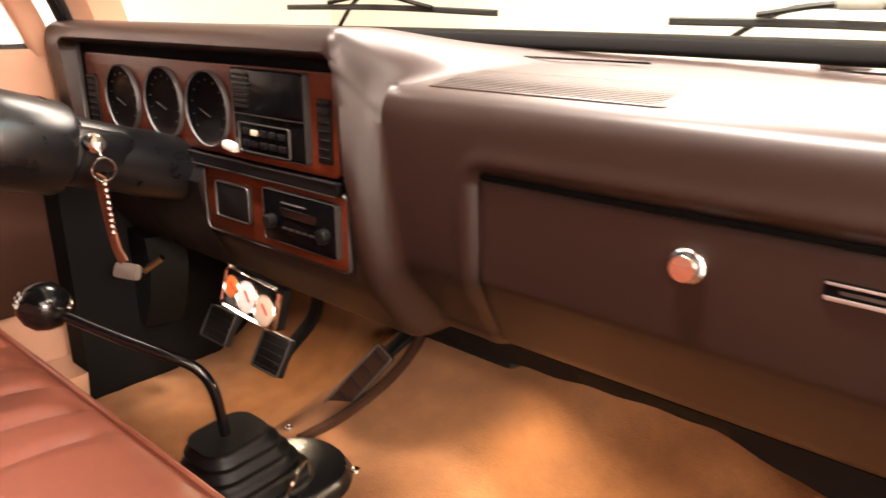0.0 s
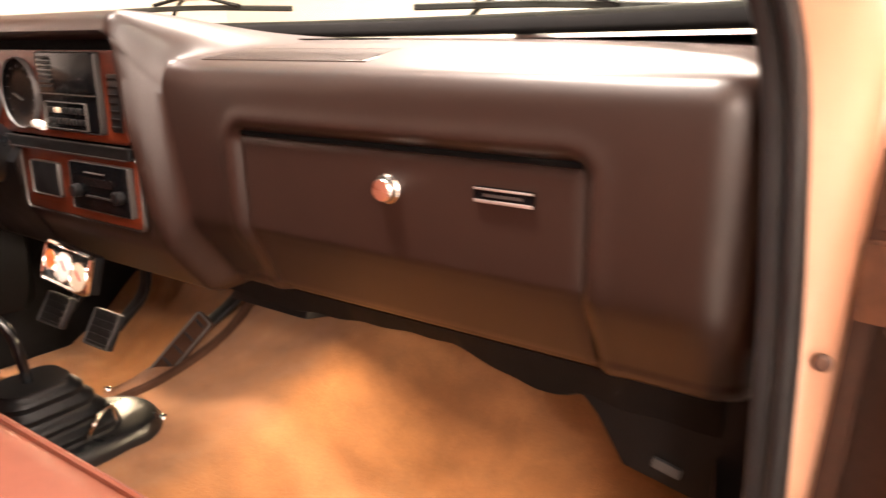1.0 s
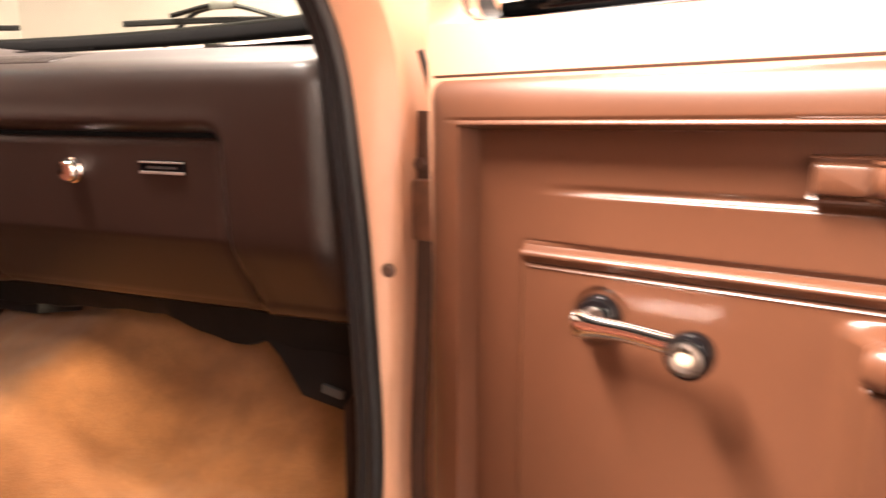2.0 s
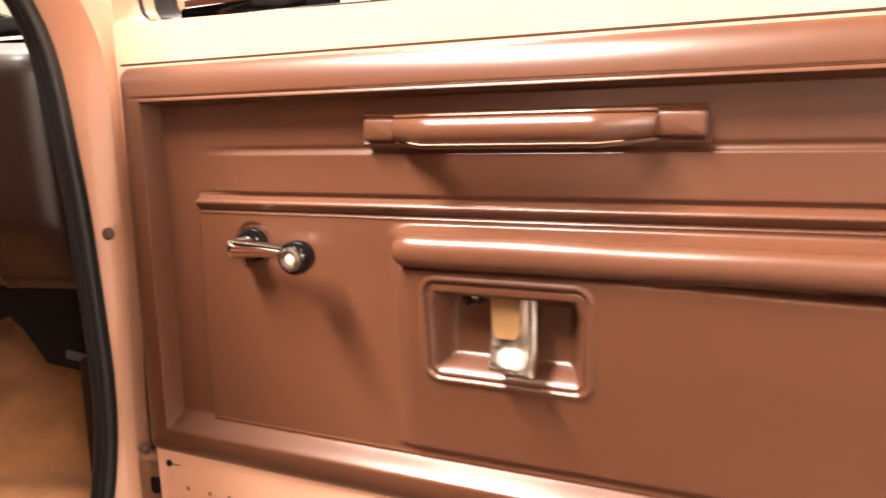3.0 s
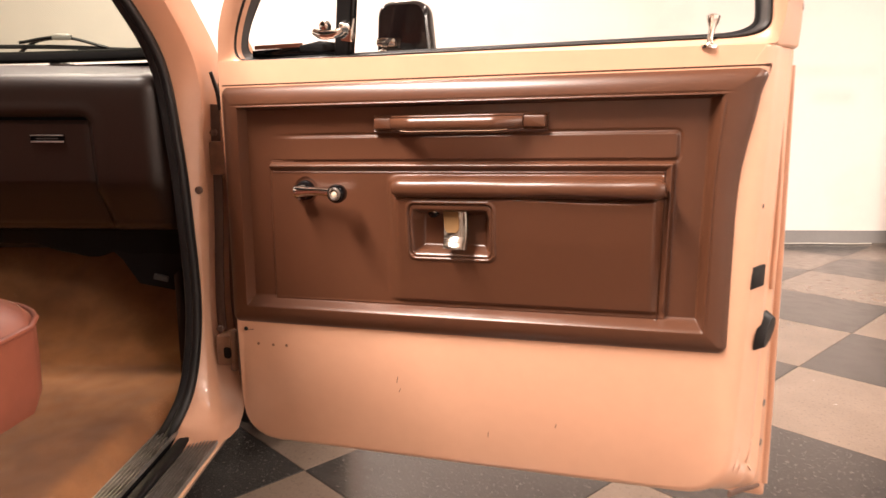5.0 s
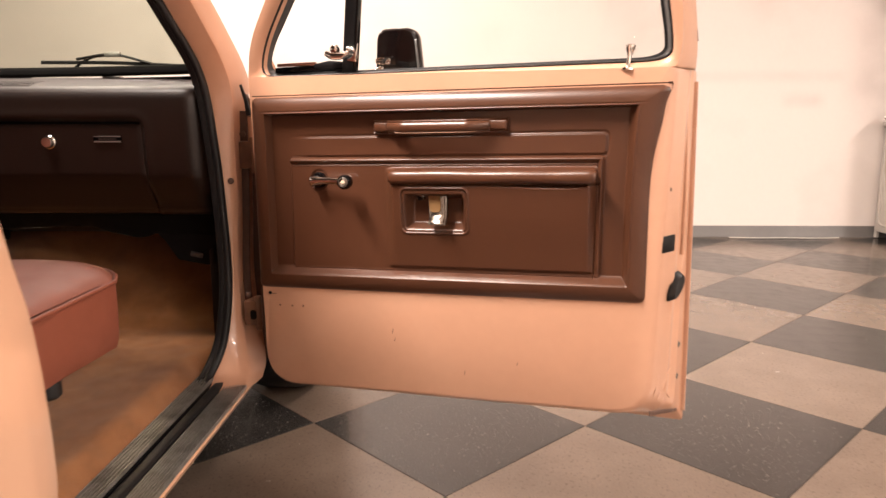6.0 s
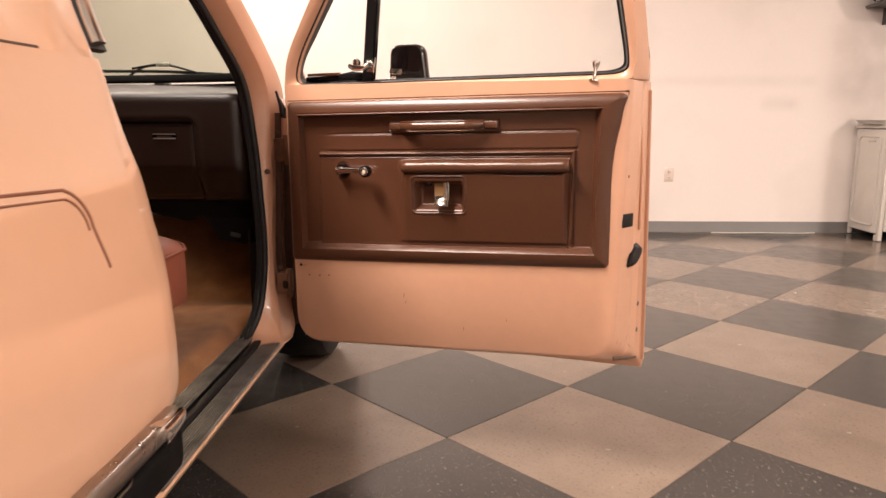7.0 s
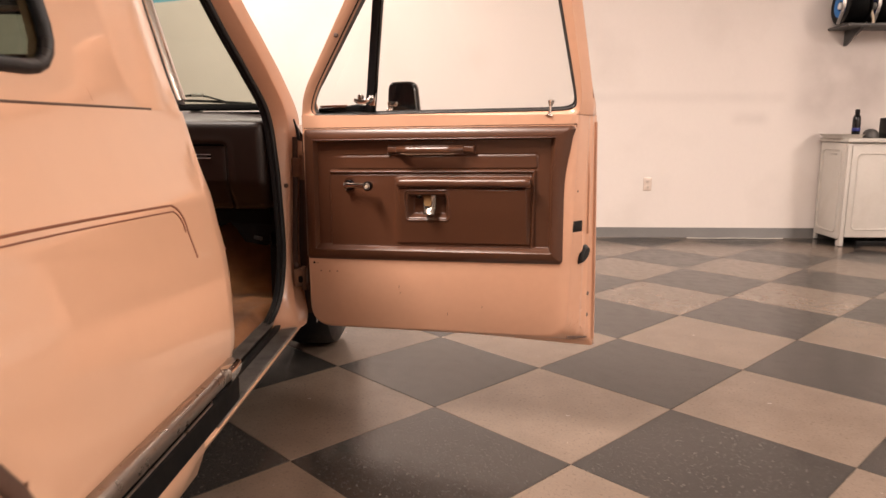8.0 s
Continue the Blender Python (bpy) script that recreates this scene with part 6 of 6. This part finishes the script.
for a in (15, 165, 270):
    part("wheel_spoke", sweep([(0.05 * math.cos(radians(a)), 0.05 * math.sin(radians(a)), 0.392), (0.12 * math.cos(radians(a)), 0.12 * math.sin(radians(a)), 0.405), (0.19 * math.cos(radians(a)), 0.19 * math.sin(radians(a)), 0.42)], rrect(0.024, 0.010, 0.004, 2)), BLACK, col, "", col_m)
part("ignition_barrel", lathe([(0.014, 0), (0.015, 0.012), (0.012, 0.020), (0.010, 0.022)], 18, m=pose(-1.762, -0.105, 0.945, 0, 80, 0)), CHROME, col, "chrome ignition barrel")
part("column_shroud", sheet([[(x, y, z) for x in (-1.95, -1.88, -1.80, -1.74)] for y, z in ((0.06, 0.905), (0.035, 0.87), (0.045, 0.80), (0.10, 0.71))]), BLACK, truck, "black panel under the column")

# keys hang from the ignition
keys_m = pose(-1.735, -0.105, 0.925)
keys = thing("key_ring", "steel key ring with a brown leather fob hanging from the ignition", "keys", keys_m)
part("ring", sweep([(0, 0.016 * math.cos(a), -0.012 + 0.016 * math.sin(a)) for a in [2 * math.pi * i / 20 for i in range(20)]], ring(0.0018, 6), (1, 0, 0), closed=True), CHROME, keys, "", keys_m)
part("key", rbox((0.024, 0.006, 0.020), 0.002, pose(-0.012, 0, 0.016)), CHROME, keys, "", keys_m)
part("leather_fob", sweep(curve([(-0.014, 0.0, -0.022), (-0.018, 0.002, -0.06), (-0.012, 0.006, -0.125), (-0.002, 0.010, -0.150)], 6), rrect(0.027, 0.004, 0.0015, 2), (0, 1, 0)), LEATHER, keys, "brown leather fob", keys_m)
chain = bmesh.new()
for k in range(9):
    lathe([(0.0015, -0.0035), (0.0042, -0.002), (0.0042, 0.002), (0.0015, 0.0035)], 8, chain, pose(0.006 + 0.0006 * k, -0.004, -0.030 - 0.0085 * k))
part("bead_chain", chain, CHROME, keys, "small steel bead chain", keys_m)


# bench seat
def seat_front(x):
    d = max(0.0, x - (-0.845))
    return -0.220 - 0.21 * (1 - math.sqrt(max(0.0, 1 - min(1.0, d / 0.235) ** 2)))


def seat_outline(grow):
    pts = []
    for i in range(61):
        x = -2.15 + 1.532 * i / 60
        pts.append((x if i < 60 else -0.618, seat_front(x) - grow))
    pts += [(-0.617 - grow, -0.55), (-0.615 - grow, -0.80), (-0.635 - grow, -0.88), (-2.15, -0.88)]
    return pts


levels = [(0.050, 0.530), (0.012, 0.528), (0.003, 0.540), (0.0, 0.58), (0.0, 0.635), (0.003, 0.652)]
cushion = loft([[(x, y, z) for x, y in seat_outline(g)] for g, z in levels])
seat = part("bench_seat", cushion, SEAT, truck, "terracotta vinyl bench seat with piping")
top_rows = []
for i in range(121):
    x = -2.15 + 1.528 * i / 120
    y0 = seat_front(x) - 0.004
    row = []
    for k in range(41):
        t = k / 40
        y = y0 + (-0.88 - y0) * t
        d = min(y0 - y, 0.14) / 0.14
        e = min(max(0.0, -0.620 - x), 0.12) / 0.12
        z = 0.652 + 0.030 * math.sqrt(max(0, 1 - (1 - d) ** 2)) * math.sqrt(max(0, 1 - (1 - e) ** 2))
        if x < -1.49:
            ph = ((-1.495 - x) % 0.085) / 0.085
            z -= 0.007 * math.exp(-(min(ph, 1 - ph) / 0.10) ** 2) * step(0.0, 0.06, d)
        row.append((x, y, z))
    top_rows.append(row)
part("seat_top", sheet(top_rows), SEAT, seat, "stitched terracotta seat top")
part("seat_piping", tube([(x, y, 0.653) for x, y in seat_outline(-0.001)[:-1]], 0.0045, 8), SEAT, seat, "terracotta piping")
back = []
for i in range(13):
    t = i / 12
    z = 0.66 + 0.50 * t
    y = -0.80 - 0.16 * t
    th = 0.075 * math.sqrt(max(0.05, 1 - max(0, (t - 0.8) / 0.2) ** 2))
    back.append([(x, y + s * th, z) for x, s in ((-2.12, 1), (-1.4, 1), (-0.66, 1), (-0.63, 0.3), (-0.63, -0.6), (-0.66, -1), (-2.12, -1), (-2.15, 0))])
part("backrest", loft(back), SEAT, seat, "terracotta vinyl backrest")
for x in (-0.80, -2.0):
    part("seat_mount", rbox((0.05, 0.30, 0.20), 0.02, pose(x, -0.62, 0.43)), BLACK, seat, "black seat riser")

part("seat_stop", lathe([(0.016, 0.0), (0.022, 0.006), (0.022, 0.045), (0.014, 0.06)], 18, m=pose(-0.690, -0.50, 0.470)), RUBBER, seat, "round black rubber seat stop")

# driver's side: closed door
LX = 2 * TX + 0.56
ddoor = part("driver_door", slab(LX - 0.10, LX - 0.012, -0.93, 0.06, 0.30, 1.05), JAMB, truck, "closed tan driver door")
part("driver_trim_panel", plate(rrect(0.93, 0.42, 0.03), 0.035, 0.015, pose(0, 0, 0, 90, 0, 90)), DARKVINYL, ddoor, "dark brown vinyl driver door panel", pose(LX - 0.012, -0.43, 0.755))
part("driver_armrest", rbox((0.05, 0.36, 0.05), 0.018, pose(LX + 0.035, -0.52, 0.82)), DARKVINYL, ddoor)
for pts in ([(LX - 0.03, 0.045, 1.05), (LX + 0.02, -0.03, 1.19), (LX + 0.07, -0.11, 1.33), (LX + 0.13, -0.20, 1.5)], [(LX - 0.03, -0.92, 1.05), (LX + 0.02, -0.92, 1.2), (LX + 0.13, -0.92, 1.5)]):
    part("driver_window_frame", sweep(pts, rrect(0.05, 0.05, 0.015, 3), (0, 1, 0)), JAMB, ddoor, "tan driver window frame")
gasket = rounded([(0.050, 1.045), (-0.88, 1.045), (-0.88, 1.48), (-0.20, 1.48)], 0.05, 6)
part("driver_window_gasket", sweep([(LX - 0.03 + 0.36 * (z - 1.05), y, z) for y, z in gasket], ring(0.014, 8), (1, 0, 0), closed=True), RUBBER, ddoor, "black rubber window gasket")

# ---- floor tiles, laid diagonally ----
TILE = 0.61


def tile_mesh(name, mat):
    bm = loft([[(x, y, z) for x, y in rrect(w, w, 0.002, 1)] for w, z in ((TILE - 0.002, -0.004), (TILE - 0.002, -0.0008), (TILE - 0.0045, 0.0))])
    bmesh.ops.recalc_face_normals(bm, faces=bm.faces)
    me = bpy.data.meshes.new(name)
    bm.to_mesh(me)
    bm.free()
    me.materials.append(mat)
    return me


tile_kinds = (tile_mesh("dark_tile", TILE_DARK), tile_mesh("light_tile", TILE_LIGHT))
rest = {0: bmesh.new(), 1: bmesh.new()}
c45 = math.sqrt(0.5)
cells = []
for i in range(-14, 16):
    for j in range(-14, 16):
        x, y = c45 * TILE * ((i + 0.5) - (j + 0.5)), c45 * TILE * ((i + 0.5) + (j + 0.5))
        if WX0 - 0.3 < x < WX1 + 0.3 and WY0 - 0.3 < y < WY1 + 0.3:
            cells.append((math.hypot(x - 1.2, y - 1.0), i, j, x, y))
cells.sort()
for n_cell, (_, i, j, x, y) in enumerate(cells):
    k = (i + j) % 2
    m = pose(x, y, 0, 0, 0, 45)
    inside = WX0 + 0.45 < x < WX1 - 0.45 and WY0 + 0.45 < y < WY1 - 0.45
    if n_cell < 280 and inside:
        ob = new("tile", tile_kinds[k])
        ob.parent = floor
        ob.matrix_basis = m @ pose(0, 0, 0, 0, 0, 90 * ((i * 3 + j) % 4))
    else:
        q = [m @ Vector((a * TILE / 2, b * TILE / 2, 0)) for a, b in ((-0.998, -0.998), (0.998, -0.998), (0.998, 0.998), (-0.998, 0.998))]
        q = [Vector((min(max(p.x, WX0), WX1), min(max(p.y, WY0), WY1), -0.0005)) for p in q]
        rest[k].faces.new([rest[k].verts.new(p) for p in q])
for k, mat in ((0, TILE_DARK), (1, TILE_LIGHT)):
    tagged(part("outer_tiles", rest[k], mat, floor, smooth=False), kind="stuff")
